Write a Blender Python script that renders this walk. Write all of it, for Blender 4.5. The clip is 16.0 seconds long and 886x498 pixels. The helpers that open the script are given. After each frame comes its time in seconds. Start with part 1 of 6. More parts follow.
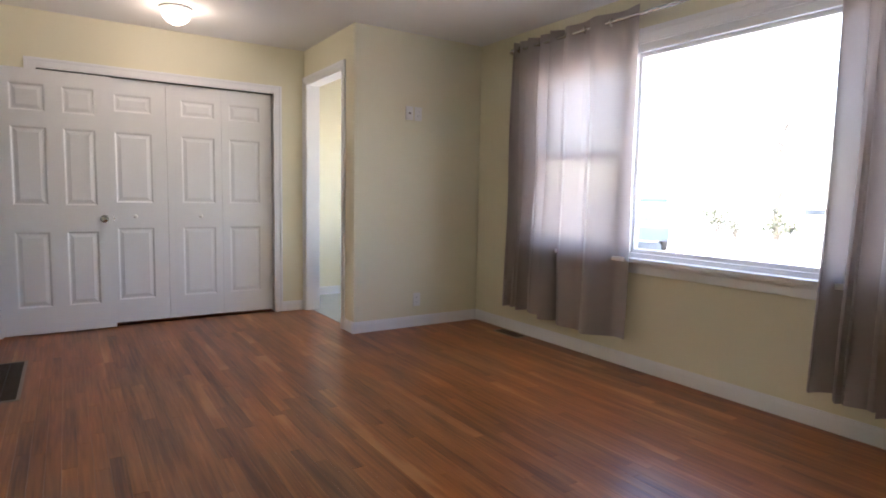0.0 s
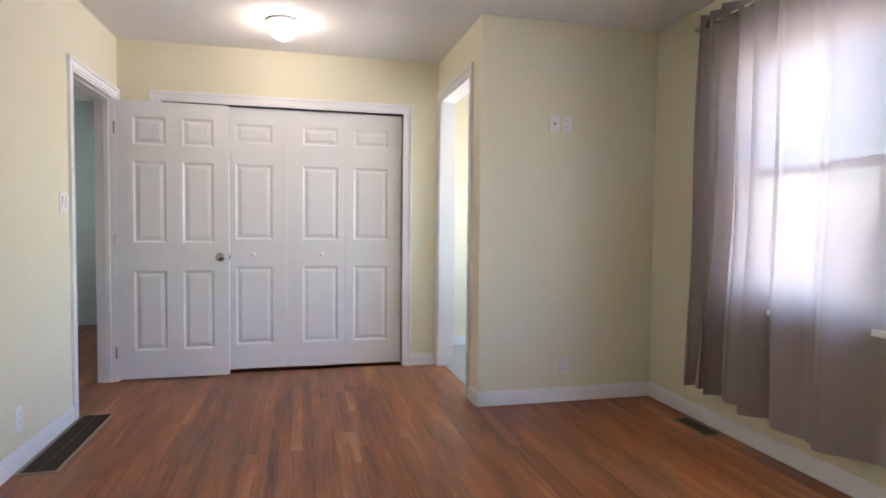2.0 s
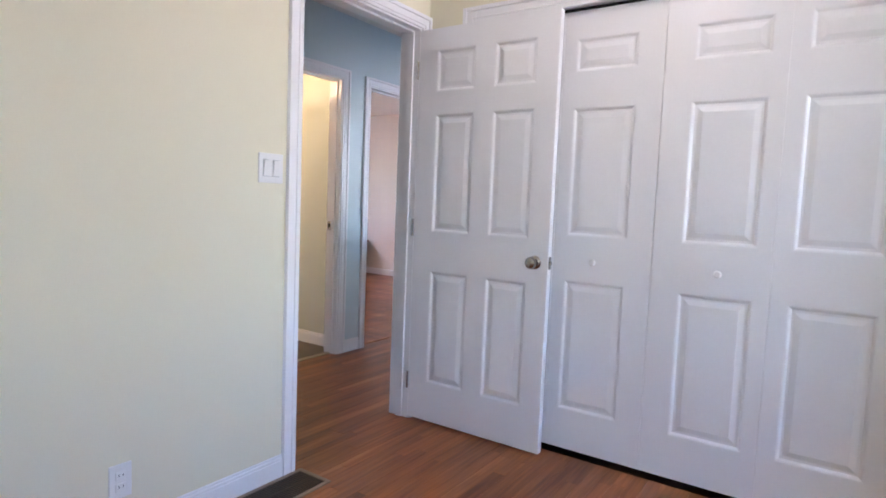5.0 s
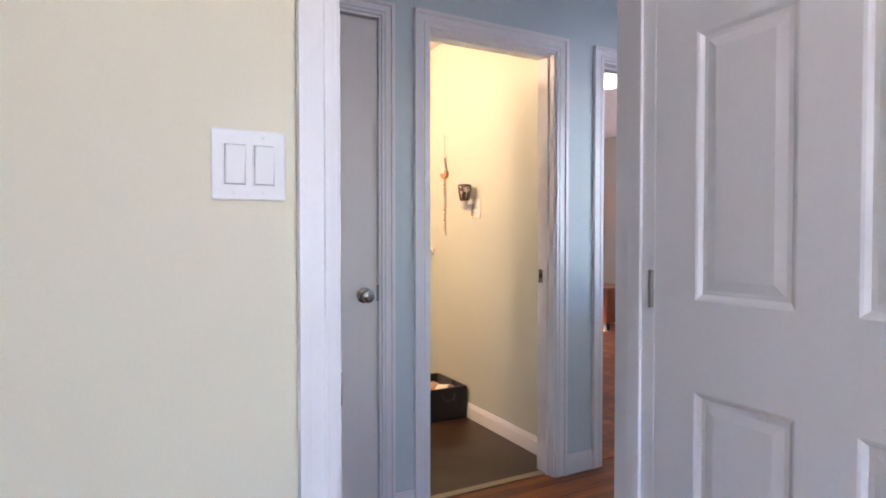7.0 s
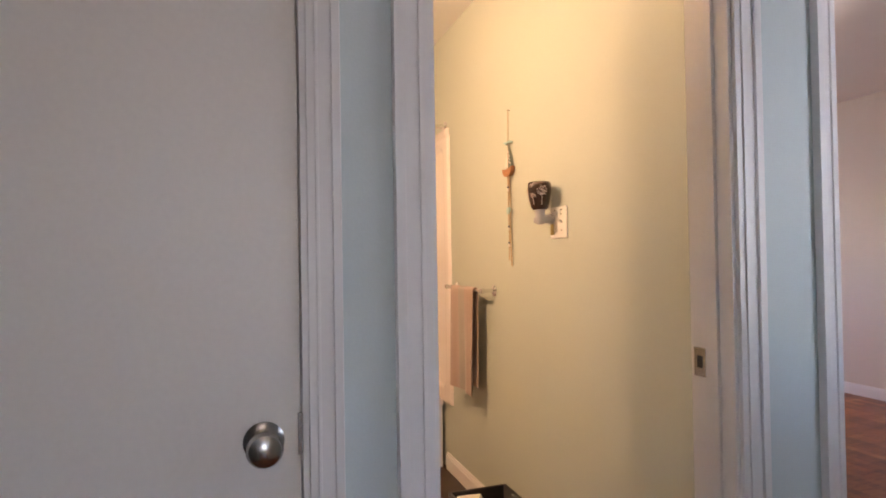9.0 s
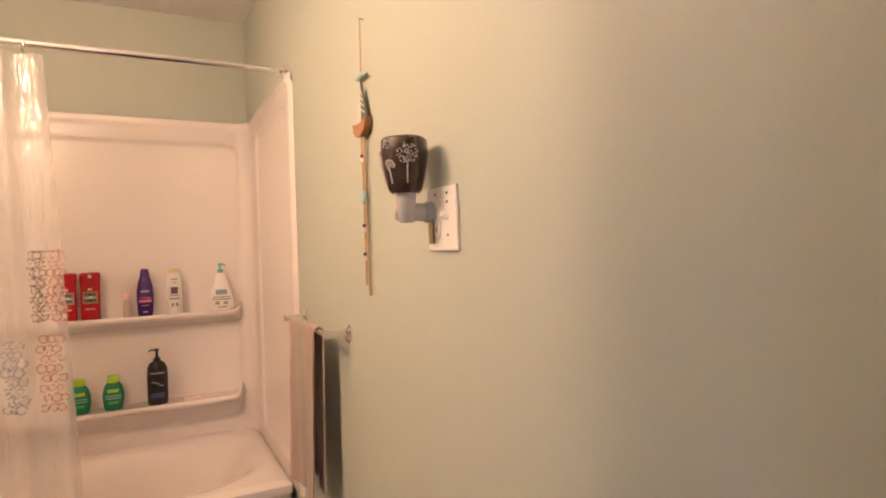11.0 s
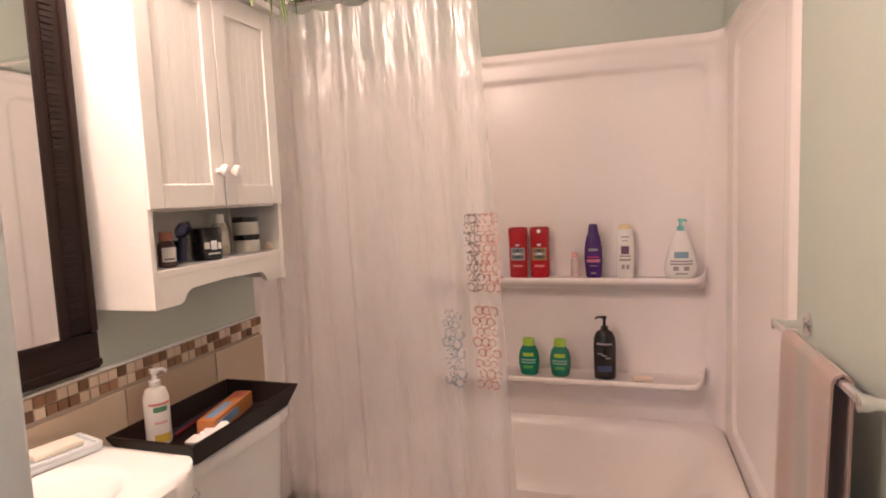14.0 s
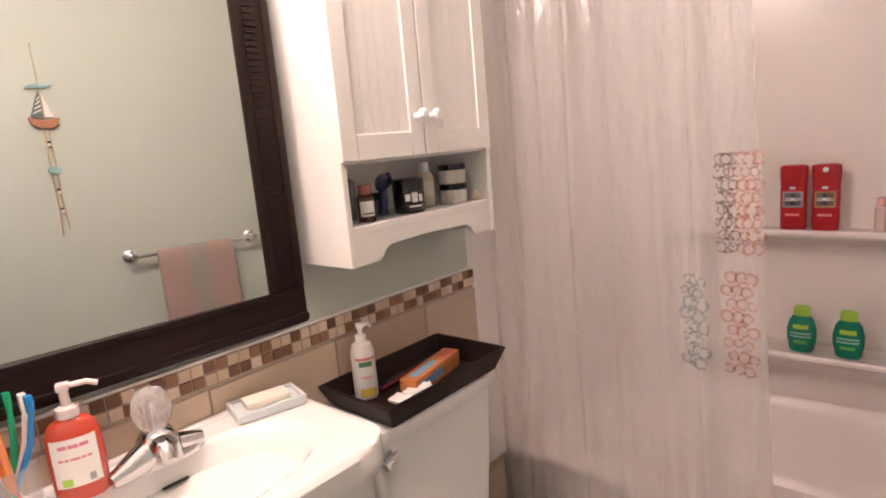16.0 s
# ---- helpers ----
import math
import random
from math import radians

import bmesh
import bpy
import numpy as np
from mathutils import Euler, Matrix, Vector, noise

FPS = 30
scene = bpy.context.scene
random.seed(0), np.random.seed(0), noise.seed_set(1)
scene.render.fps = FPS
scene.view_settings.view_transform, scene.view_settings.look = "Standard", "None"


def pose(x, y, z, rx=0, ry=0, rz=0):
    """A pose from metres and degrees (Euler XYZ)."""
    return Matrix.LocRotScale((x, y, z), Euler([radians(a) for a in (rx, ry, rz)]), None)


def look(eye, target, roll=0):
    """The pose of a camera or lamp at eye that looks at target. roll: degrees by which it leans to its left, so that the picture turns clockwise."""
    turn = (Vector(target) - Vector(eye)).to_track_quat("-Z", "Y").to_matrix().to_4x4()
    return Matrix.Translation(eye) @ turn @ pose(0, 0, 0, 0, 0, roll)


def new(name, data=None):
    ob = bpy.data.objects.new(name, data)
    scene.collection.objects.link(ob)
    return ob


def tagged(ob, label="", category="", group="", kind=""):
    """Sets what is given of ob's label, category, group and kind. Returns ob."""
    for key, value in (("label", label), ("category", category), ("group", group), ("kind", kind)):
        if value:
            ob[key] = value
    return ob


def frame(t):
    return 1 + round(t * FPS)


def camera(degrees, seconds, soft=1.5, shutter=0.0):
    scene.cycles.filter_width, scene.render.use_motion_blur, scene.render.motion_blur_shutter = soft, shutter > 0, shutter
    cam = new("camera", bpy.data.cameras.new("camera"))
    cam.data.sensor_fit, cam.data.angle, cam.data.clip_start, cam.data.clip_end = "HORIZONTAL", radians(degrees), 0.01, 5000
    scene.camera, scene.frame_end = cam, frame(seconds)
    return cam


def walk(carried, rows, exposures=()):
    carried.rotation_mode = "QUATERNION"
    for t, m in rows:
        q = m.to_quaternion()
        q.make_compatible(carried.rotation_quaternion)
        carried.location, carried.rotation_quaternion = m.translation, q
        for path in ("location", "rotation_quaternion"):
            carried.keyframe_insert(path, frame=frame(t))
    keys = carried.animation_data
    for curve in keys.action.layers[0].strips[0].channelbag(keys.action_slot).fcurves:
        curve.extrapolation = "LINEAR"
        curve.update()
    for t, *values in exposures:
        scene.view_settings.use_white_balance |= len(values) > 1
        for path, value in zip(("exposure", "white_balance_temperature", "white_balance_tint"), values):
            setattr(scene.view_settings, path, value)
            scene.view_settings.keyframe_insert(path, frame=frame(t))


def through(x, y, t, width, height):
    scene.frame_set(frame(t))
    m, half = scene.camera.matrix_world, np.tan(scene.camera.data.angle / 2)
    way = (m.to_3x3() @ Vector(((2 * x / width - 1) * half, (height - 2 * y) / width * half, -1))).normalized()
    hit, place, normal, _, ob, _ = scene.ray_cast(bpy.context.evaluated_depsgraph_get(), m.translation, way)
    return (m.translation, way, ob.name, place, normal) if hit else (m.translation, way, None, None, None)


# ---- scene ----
cam = camera(75.0, 16.0, soft=1.8)

PATH = [
    (0, (0.452, 0.173, 1.154), (1.541, 1.84, 0.969), 1.1),
    (0.5, (0.602, 0.279, 1.134), (1.658, 1.966, 0.937), -0.5),
    (1, (0.75, 0.446, 1.19), (1.558, 2.271, 1.063), -0.3),
    (1.5, (0.988, 0.663, 1.185), (1.621, 2.556, 1.067), 0.1),
    (2, (1.301, 0.974, 1.175), (1.779, 2.914, 1.09), 0.6),
    (2.5, (1.546, 1.264, 1.203), (1.636, 3.26, 1.126), 1.6),
    (3, (1.748, 1.598, 1.186), (1.694, 3.596, 1.104), 0.6),
    (3.5, (1.911, 1.965, 1.138), (1.536, 3.929, 1.103), 0.8),
    (3.7, (1.912, 2.097, 1.173), (1.375, 4.022, 1.088), 1.6),
    (5.8, (1.656, 3.821, 1.15), (0.2, 5.191, 1.093), 1.0),
    (6, (1.528, 3.962, 1.144), (-0.037, 5.208, 1.115), 0.9),
    (6.5, (1.303, 4.247, 1.151), (-0.442, 5.225, 1.116), 1.3),
    (7, (0.992, 4.489, 1.159), (-0.774, 5.427, 1.118), 0.0),
    (7.5, (0.683, 4.704, 1.15), (-1.223, 5.305, 1.085), 1.5),
    (8, (0.367, 4.893, 1.171), (-1.537, 5.501, 1.099), 1.0),
    (8.5, (0.055, 5.089, 1.191), (-1.85, 5.697, 1.231), -0.1),
    (9, (-0.237, 5.272, 1.214), (-2.129, 5.922, 1.244), -0.9),
    (11.3, (-1.264, 5.925, 1.286), (-3.04, 6.844, 1.281), -1.8),
    (11.5, (-1.326, 5.946, 1.286), (-3.169, 6.722, 1.268), -1.0),
    (12, (-1.469, 6.006, 1.283), (-3.405, 6.506, 1.228), -3.5),
    (12.5, (-1.584, 6.01, 1.329), (-3.574, 6.204, 1.284), -3.8),
    (13, (-1.674, 6.011, 1.364), (-3.665, 5.825, 1.339), -3.4),
    (13.5, (-1.725, 6.002, 1.377), (-3.681, 5.595, 1.302), -2.7),
    (14, (-1.773, 5.985, 1.376), (-3.672, 5.386, 1.185), -2.4),
    (14.5, (-1.818, 6.0, 1.388), (-3.646, 5.229, 1.134), -2.1),
    (15, (-1.867, 5.991, 1.383), (-3.627, 5.093, 1.074), -3.1),
    (15.5, (-1.929, 5.963, 1.382), (-3.623, 4.94, 1.091), -3.2),
    (16, (-2.001, 5.946, 1.388), (-3.467, 4.634, 1.03), -5.0),
]
walk(cam, [(t, look(eye, aim, lean)) for t, eye, aim, lean in PATH],
     [(0, 4.08, 6950, 23), (1.5, 4.28, 6750, 21), (2, 4.45, 6600, 21), (2.5, 4.82, 6450, 22), (3, 4.75, 6400, 22), (3.5, 4.5, 6250, 22), (6.5, 4.43, 6050, 28), (8, 4.35, 6300, 29), (8.5, 4.25, 6500, 28), (9, 3.9, 6900, 31), (11.5, 3.82, 5900, 31), (12.5, 3.78, 5600, 33), (14, 3.80, 5050, 29), (16, 3.86, 4800, 27)])

# ---- light ----
world = bpy.data.worlds.new("world")
scene.world = world
world.use_nodes = True
sky = world.node_tree.nodes.new("ShaderNodeTexSky")
sky.sky_type, sky.sun_disc = "NISHITA", False
sky.sun_elevation, sky.sun_rotation = radians(52), radians(215)
background = world.node_tree.nodes["Background"]
background.inputs["Strength"].default_value = 0.15
world.node_tree.links.new(sky.outputs[0], background.inputs["Color"])
sun = new("sun", bpy.data.lights.new("sun", "SUN"))
sun.data.energy, sun.data.angle, sun.data.color = 3.0, radians(0.5), (1.0, 0.95, 0.88)
sun.matrix_world = look((-4, -5, 9), (0, 0, 0))


def lamp(name, place, watts, colour, radius):
    ob = new(name, bpy.data.lights.new(name, "POINT"))
    ob.data.energy, ob.data.color, ob.data.shadow_soft_size = watts, colour, radius
    ob.location = place
    return ob


WARM = (1.0, 0.60, 0.27)
lamp("bulb", (1.185, 4.97, 2.365), 0.34, (1.0, 0.90, 0.76), 0.05)
lamp("bulb", (-2.20, 5.15, 2.10), 0.98, WARM, 0.06)
lamp("bulb", (-2.50, 5.15, 2.10), 0.98, WARM, 0.06)
lamp("bulb", (-2.6, 7.95, 2.36), 0.32, (1.0, 0.9, 0.78), 0.06)

# ---- materials ----


def material(name):
    m = bpy.data.materials.new(name)
    m.use_nodes = True
    return m, m.node_tree.nodes, m.node_tree.links, m.node_tree.nodes["Principled BSDF"]


def surface(name, colour, rough=0.5, vary=0.06, grain=60.0, patch=1.5, bump=0.05, metal=0.0, spec=0.5, stretch=(1, 1, 1), coat=0.0, uneven=0.08):
    """Colour varied by fine grain and broad patches, with a fine relief."""
    m, n, l, b = material(name)
    b.inputs["Metallic"].default_value = metal
    b.inputs["Specular IOR Level"].default_value = spec
    b.inputs["Coat Weight"].default_value = coat
    at = n.new("ShaderNodeTexCoord")
    mp = n.new("ShaderNodeMapping")
    mp.inputs["Scale"].default_value = stretch
    l.new(at.outputs["Object"], mp.inputs["Vector"])
    fine, broad = n.new("ShaderNodeTexNoise"), n.new("ShaderNodeTexNoise")
    fine.inputs["Scale"].default_value, broad.inputs["Scale"].default_value = grain, patch
    fine.inputs["Detail"].default_value = 4
    l.new(mp.outputs[0], fine.inputs["Vector"])
    l.new(mp.outputs[0], broad.inputs["Vector"])
    add = n.new("ShaderNodeMath")
    add.operation = "ADD"
    l.new(fine.outputs["Fac"], add.inputs[0])
    l.new(broad.outputs["Fac"], add.inputs[1])
    ramp = n.new("ShaderNodeMapRange")
    ramp.inputs["From Min"].default_value, ramp.inputs["From Max"].default_value = 0.6, 1.4
    ramp.inputs["To Min"].default_value, ramp.inputs["To Max"].default_value = 1 - vary, 1 + vary
    l.new(add.outputs[0], ramp.inputs["Value"])
    tint = n.new("ShaderNodeVectorMath")
    tint.operation = "SCALE"
    tint.inputs[0].default_value = colour
    l.new(ramp.outputs[0], tint.inputs["Scale"])
    l.new(tint.outputs[0], b.inputs["Base Color"])
    gloss = n.new("ShaderNodeMapRange")
    gloss.inputs["To Min"].default_value, gloss.inputs["To Max"].default_value = max(0.02, rough - uneven), min(1, rough + uneven)
    l.new(broad.outputs["Fac"], gloss.inputs["Value"])
    l.new(gloss.outputs[0], b.inputs["Roughness"])
    if bump:
        bp = n.new("ShaderNodeBump")
        bp.inputs["Strength"].default_value, bp.inputs["Distance"].default_value = bump, 0.002
        l.new(fine.outputs["Fac"], bp.inputs["Height"])
        l.new(bp.outputs[0], b.inputs["Normal"])
    return m


def glow(name, colour, strength):
    m, n, l, b = material(name)
    b.inputs["Base Color"].default_value = (0.8, 0.8, 0.8, 1)
    b.inputs["Emission Color"].default_value = (*colour, 1)
    b.inputs["Emission Strength"].default_value = strength
    return m


def clear(name, tint, keep=0.9, rough=0.03):
    """Thin clear sheet: most light goes straight through, the rest is gloss."""
    m, n, l, b = material(name)
    b.inputs["Base Color"].default_value = (*tint, 1)
    b.inputs["Roughness"].default_value = rough
    see, mix = n.new("ShaderNodeBsdfTransparent"), n.new("ShaderNodeMixShader")
    see.inputs["Color"].default_value = (*tint, 1)
    mix.inputs["Fac"].default_value = keep
    l.new(b.outputs[0], mix.inputs[1])
    l.new(see.outputs[0], mix.inputs[2])
    l.new(mix.outputs[0], n["Material Output"].inputs["Surface"])
    return m


def cloth(name, colour, through=0.35, see=0.0, grain=400.0):
    m, n, l, b = material(name)
    at, wave = n.new("ShaderNodeTexCoord"), n.new("ShaderNodeTexNoise")
    wave.inputs["Scale"].default_value = grain
    l.new(at.outputs["Object"], wave.inputs["Vector"])
    ramp = n.new("ShaderNodeMapRange")
    ramp.inputs["To Min"].default_value, ramp.inputs["To Max"].default_value = 0.85, 1.12
    l.new(wave.outputs["Fac"], ramp.inputs["Value"])
    tint = n.new("ShaderNodeVectorMath")
    tint.operation = "SCALE"
    tint.inputs[0].default_value = colour
    l.new(ramp.outputs[0], tint.inputs["Scale"])
    l.new(tint.outputs[0], b.inputs["Base Color"])
    b.inputs["Roughness"].default_value = 0.42
    b.inputs["Sheen Weight"].default_value = 0.3
    tr, mix = n.new("ShaderNodeBsdfTranslucent"), n.new("ShaderNodeMixShader")
    l.new(tint.outputs[0], tr.inputs["Color"])
    mix.inputs["Fac"].default_value = through
    l.new(b.outputs[0], mix.inputs[1])
    l.new(tr.outputs[0], mix.inputs[2])
    last = mix
    if see:
        cl, mix2 = n.new("ShaderNodeBsdfTransparent"), n.new("ShaderNodeMixShader")
        mix2.inputs["Fac"].default_value = see
        l.new(mix.outputs[0], mix2.inputs[1])
        l.new(cl.outputs[0], mix2.inputs[2])
        last = mix2
    l.new(last.outputs[0], n["Material Output"].inputs["Surface"])
    return m


def wood(name, light, dark, rough=0.35, along="Y", coat=0.0, spread=0.5):
    """Grain along one axis; each piece takes its own tone and its own stretch of grain."""
    m, n, l, b = material(name)
    at, info, geo = n.new("ShaderNodeTexCoord"), n.new("ShaderNodeObjectInfo"), n.new("ShaderNodeNewGeometry")
    own = n.new("ShaderNodeMath")
    own.operation = "ADD"
    l.new(info.outputs["Random"], own.inputs[0])
    l.new(geo.outputs["Random Per Island"], own.inputs[1])
    frac = n.new("ShaderNodeMath")
    frac.operation = "FRACT"
    l.new(own.outputs[0], frac.inputs[0])
    mp = n.new("ShaderNodeMapping")
    mp.inputs["Scale"].default_value = {"Y": (34, 1.6, 34), "X": (1.6, 34, 34), "Z": (34, 34, 1.6)}[along]
    shift = n.new("ShaderNodeMath")
    shift.operation = "MULTIPLY"
    shift.inputs[1].default_value = 60
    l.new(own.outputs[0], shift.inputs[0])
    l.new(at.outputs["Object"], mp.inputs["Vector"])
    off = n.new("ShaderNodeVectorMath")
    l.new(mp.outputs[0], off.inputs[0])
    l.new(shift.outputs[0], off.inputs[1])
    fine = n.new("ShaderNodeTexNoise")
    fine.inputs["Scale"].default_value, fine.inputs["Detail"].default_value, fine.inputs["Distortion"].default_value = 1.0, 6, 0.8
    l.new(off.outputs[0], fine.inputs["Vector"])
    broad = n.new("ShaderNodeTexNoise")
    broad.inputs["Scale"].default_value = 1.1
    l.new(at.outputs["Object"], broad.inputs["Vector"])
    tone = n.new("ShaderNodeMath")
    tone.operation = "MULTIPLY_ADD"
    tone.inputs[1].default_value = spread
    l.new(frac.outputs[0], tone.inputs[0])
    l.new(fine.outputs["Fac"], tone.inputs[2])
    wear = n.new("ShaderNodeMath")
    wear.operation = "MULTIPLY_ADD"
    wear.inputs[1].default_value = 0.35
    l.new(broad.outputs["Fac"], wear.inputs[0])
    l.new(tone.outputs[0], wear.inputs[2])
    ramp = n.new("ShaderNodeMapRange")
    ramp.inputs["From Min"].default_value, ramp.inputs["From Max"].default_value = 0.45, 1.0 + spread * 0.6
    l.new(wear.outputs[0], ramp.inputs["Value"])
    mix = n.new("ShaderNodeMix")
    mix.data_type = "RGBA"
    mix.inputs["A"].default_value, mix.inputs["B"].default_value = (*dark, 1), (*light, 1)
    l.new(ramp.outputs[0], mix.inputs["Factor"])
    l.new(mix.outputs["Result"], b.inputs["Base Color"])
    gl = n.new("ShaderNodeMapRange")
    gl.inputs["To Min"].default_value, gl.inputs["To Max"].default_value = rough - 0.07, rough + 0.1
    l.new(broad.outputs["Fac"], gl.inputs["Value"])
    l.new(gl.outputs[0], b.inputs["Roughness"])
    b.inputs["Coat Weight"].default_value = coat
    b.inputs["Coat Roughness"].default_value = 0.25
    bp = n.new("ShaderNodeBump")
    bp.inputs["Strength"].default_value, bp.inputs["Distance"].default_value = 0.12, 0.001
    l.new(fine.outputs["Fac"], bp.inputs["Height"])
    l.new(bp.outputs[0], b.inputs["Normal"])
    return m


def oak_floor():
    """Worn stained oak: soft strip tones, long streaks, rubbed patches that cross the joints."""
    m, n, l, b = material("stained oak floor")
    info, geo = n.new("ShaderNodeObjectInfo"), n.new("ShaderNodeNewGeometry")
    own = n.new("ShaderNodeMath")
    own.operation = "ADD"
    l.new(info.outputs["Random"], own.inputs[0])
    l.new(geo.outputs["Random Per Island"], own.inputs[1])
    frac = n.new("ShaderNodeMath")
    frac.operation = "FRACT"
    l.new(own.outputs[0], frac.inputs[0])

    def noise(scale, detail, stretch):
        mp, tx = n.new("ShaderNodeMapping"), n.new("ShaderNodeTexNoise")
        mp.inputs["Scale"].default_value = stretch
        tx.inputs["Scale"].default_value, tx.inputs["Detail"].default_value = scale, detail
        l.new(geo.outputs["Position"], mp.inputs["Vector"])
        off = n.new("ShaderNodeVectorMath")
        l.new(mp.outputs[0], off.inputs[0])
        l.new(off.outputs[0], tx.inputs["Vector"])
        return tx, off

    grain, shift = noise(1.0, 6, (70, 3.0, 30))
    push = n.new("ShaderNodeMath")
    push.operation = "MULTIPLY"
    push.inputs[1].default_value = 40
    l.new(own.outputs[0], push.inputs[0])
    l.new(push.outputs[0], shift.inputs[1])
    streak, _ = noise(1.0, 3, (9, 1.1, 9))
    worn, _ = noise(1.0, 4, (1.7, 0.8, 1))

    def blend(fac, lo, hi, a, c):
        r, mx = n.new("ShaderNodeMapRange"), n.new("ShaderNodeMix")
        r.inputs["From Min"].default_value, r.inputs["From Max"].default_value = lo, hi
        l.new(fac, r.inputs["Value"])
        mx.data_type = "RGBA"
        l.new(r.outputs[0], mx.inputs["Factor"])
        for key, v in (("A", a), ("B", c)):
            if isinstance(v, tuple):
                mx.inputs[key].default_value = (*v, 1)
            else:
                l.new(v, mx.inputs[key])
        return mx.outputs["Result"]

    def mixed(a, k, c):
        q = n.new("ShaderNodeMath")
        q.operation = "MULTIPLY_ADD"
        q.inputs[1].default_value = k
        l.new(a, q.inputs[0])
        l.new(c, q.inputs[2])
        return q.outputs[0]

    tone = mixed(frac.outputs[0], 0.38, mixed(streak.outputs["Fac"], 1.0, grain.outputs["Fac"]))
    stain = blend(tone, 0.75, 1.55, (0.125, 0.033, 0.009), (0.45, 0.142, 0.038))
    final = blend(worn.outputs["Fac"], 0.48, 0.72, stain, blend(tone, 0.8, 1.5, (0.145, 0.052, 0.020), (0.39, 0.165, 0.066)))
    streaky = mixed(frac.outputs[0], 0.35, streak.outputs["Fac"])
    final = blend(streaky, 0.86, 0.98, final, (0.50, 0.215, 0.080))
    l.new(final, b.inputs["Base Color"])
    gl = n.new("ShaderNodeMapRange")
    gl.inputs["To Min"].default_value, gl.inputs["To Max"].default_value = 0.25, 0.40
    l.new(worn.outputs["Fac"], gl.inputs["Value"])
    l.new(gl.outputs[0], b.inputs["Roughness"])
    b.inputs["Specular IOR Level"].default_value = 0.36
    bp = n.new("ShaderNodeBump")
    bp.inputs["Strength"].default_value, bp.inputs["Distance"].default_value = 0.06, 0.001
    l.new(grain.outputs["Fac"], bp.inputs["Height"])
    l.new(bp.outputs[0], b.inputs["Normal"])
    return m


YELLOW = surface("yellow wall paint", (0.80, 0.755, 0.575), 0.6, 0.025, 180, 0.7, 0.10)
BLUE = surface("pale blue wall paint", (0.61, 0.71, 0.72), 0.6, 0.025, 180, 0.7, 0.10)
MINT = surface("pale mint wall paint", (0.52, 0.565, 0.50), 0.55, 0.025, 180, 0.7, 0.10)
BEIGE = surface("beige wall paint", (0.72, 0.66, 0.58), 0.6, 0.025, 180, 0.7, 0.10)
CEILING = surface("ceiling paint", (0.80, 0.785, 0.76), 0.8, 0.03, 120, 0.8, 0.20)
WHITE = surface("white gloss paint", (0.86, 0.86, 0.86), 0.32, 0.02, 90, 2.0, 0.04)
GREYDOOR = surface("off-white door paint", (0.82, 0.79, 0.745), 0.4, 0.03, 90, 1.2, 0.06)
PLASTIC = surface("white plastic", (0.84, 0.83, 0.80), 0.3, 0.01, 50, 2, 0)
SHADED = surface("switch gap shade grey", (0.36, 0.36, 0.36), 0.6, 0.03, 50, 2, 0)
DARK = surface("dark slot", (0.02, 0.02, 0.02), 0.8, 0.05, 50, 2, 0)
NICKEL = surface("brushed nickel", (0.40, 0.385, 0.36), 0.24, 0.06, 200, 3, 0.02, metal=1.0)
CHROME = surface("chrome", (0.82, 0.82, 0.82), 0.08, 0.02, 60, 3, 0, metal=1.0)
BRONZE = surface("brown vent metal", (0.10, 0.065, 0.04), 0.45, 0.1, 120, 3, 0.05, metal=0.6)
OAK = oak_floor()
GAP = surface("floor joint", (0.035, 0.014, 0.008), 0.7, 0.2, 60, 2, 0)
FROST = glow("frosted lamp glass", (1.0, 0.95, 0.88), 0.24)
GLASS = clear("window glass", (0.98, 1.0, 0.99), 0.93)
TAUPE = cloth("taupe satin curtain", (0.40, 0.34, 0.32), 0.22, 0.006)
SHEER = cloth("thin taupe curtain", (0.44, 0.375, 0.35), 0.32, 0.015)

# ---- mesh helpers ----


def slab(bm, x0, y0, z0, x1, y1, z1, bevel=0.0):
    """Adds a box, with rounded edges if bevel is given."""
    made = bmesh.ops.create_cube(bm, size=1.0, matrix=Matrix.Translation(((x0 + x1) / 2, (y0 + y1) / 2, (z0 + z1) / 2)) @ Matrix.Diagonal((abs(x1 - x0), abs(y1 - y0), abs(z1 - z0), 1)))
    if bevel:
        edges = {e for v in made["verts"] for e in v.link_edges}
        bmesh.ops.bevel(bm, geom=list(edges), offset=bevel, segments=2, affect="EDGES", profile=0.6)
    return bm


def slabs(boxes, bevel=0.0):
    bm = bmesh.new()
    for b in boxes:
        slab(bm, *b, bevel)
    return bm


def lathe(profile, steps=24):
    """Turns (radius, height) pairs about z."""
    bm = bmesh.new()
    rings = []
    for r, z in profile:
        rings.append([bm.verts.new((r * math.cos(2 * math.pi * i / steps), r * math.sin(2 * math.pi * i / steps), z)) for i in range(steps)] if r > 1e-5 else [bm.verts.new((0, 0, z))])
    for a, b in zip(rings, rings[1:]):
        for i in range(steps):
            j = (i + 1) % steps
            if len(a) == 1 and len(b) > 1:
                bm.faces.new((a[0], b[i], b[j]))
            elif len(b) == 1 and len(a) > 1:
                bm.faces.new((a[i], a[j], b[0]))
            elif len(a) > 1:
                bm.faces.new((a[i], a[j], b[j], b[i]))
    bmesh.ops.recalc_face_normals(bm, faces=bm.faces)
    return bm


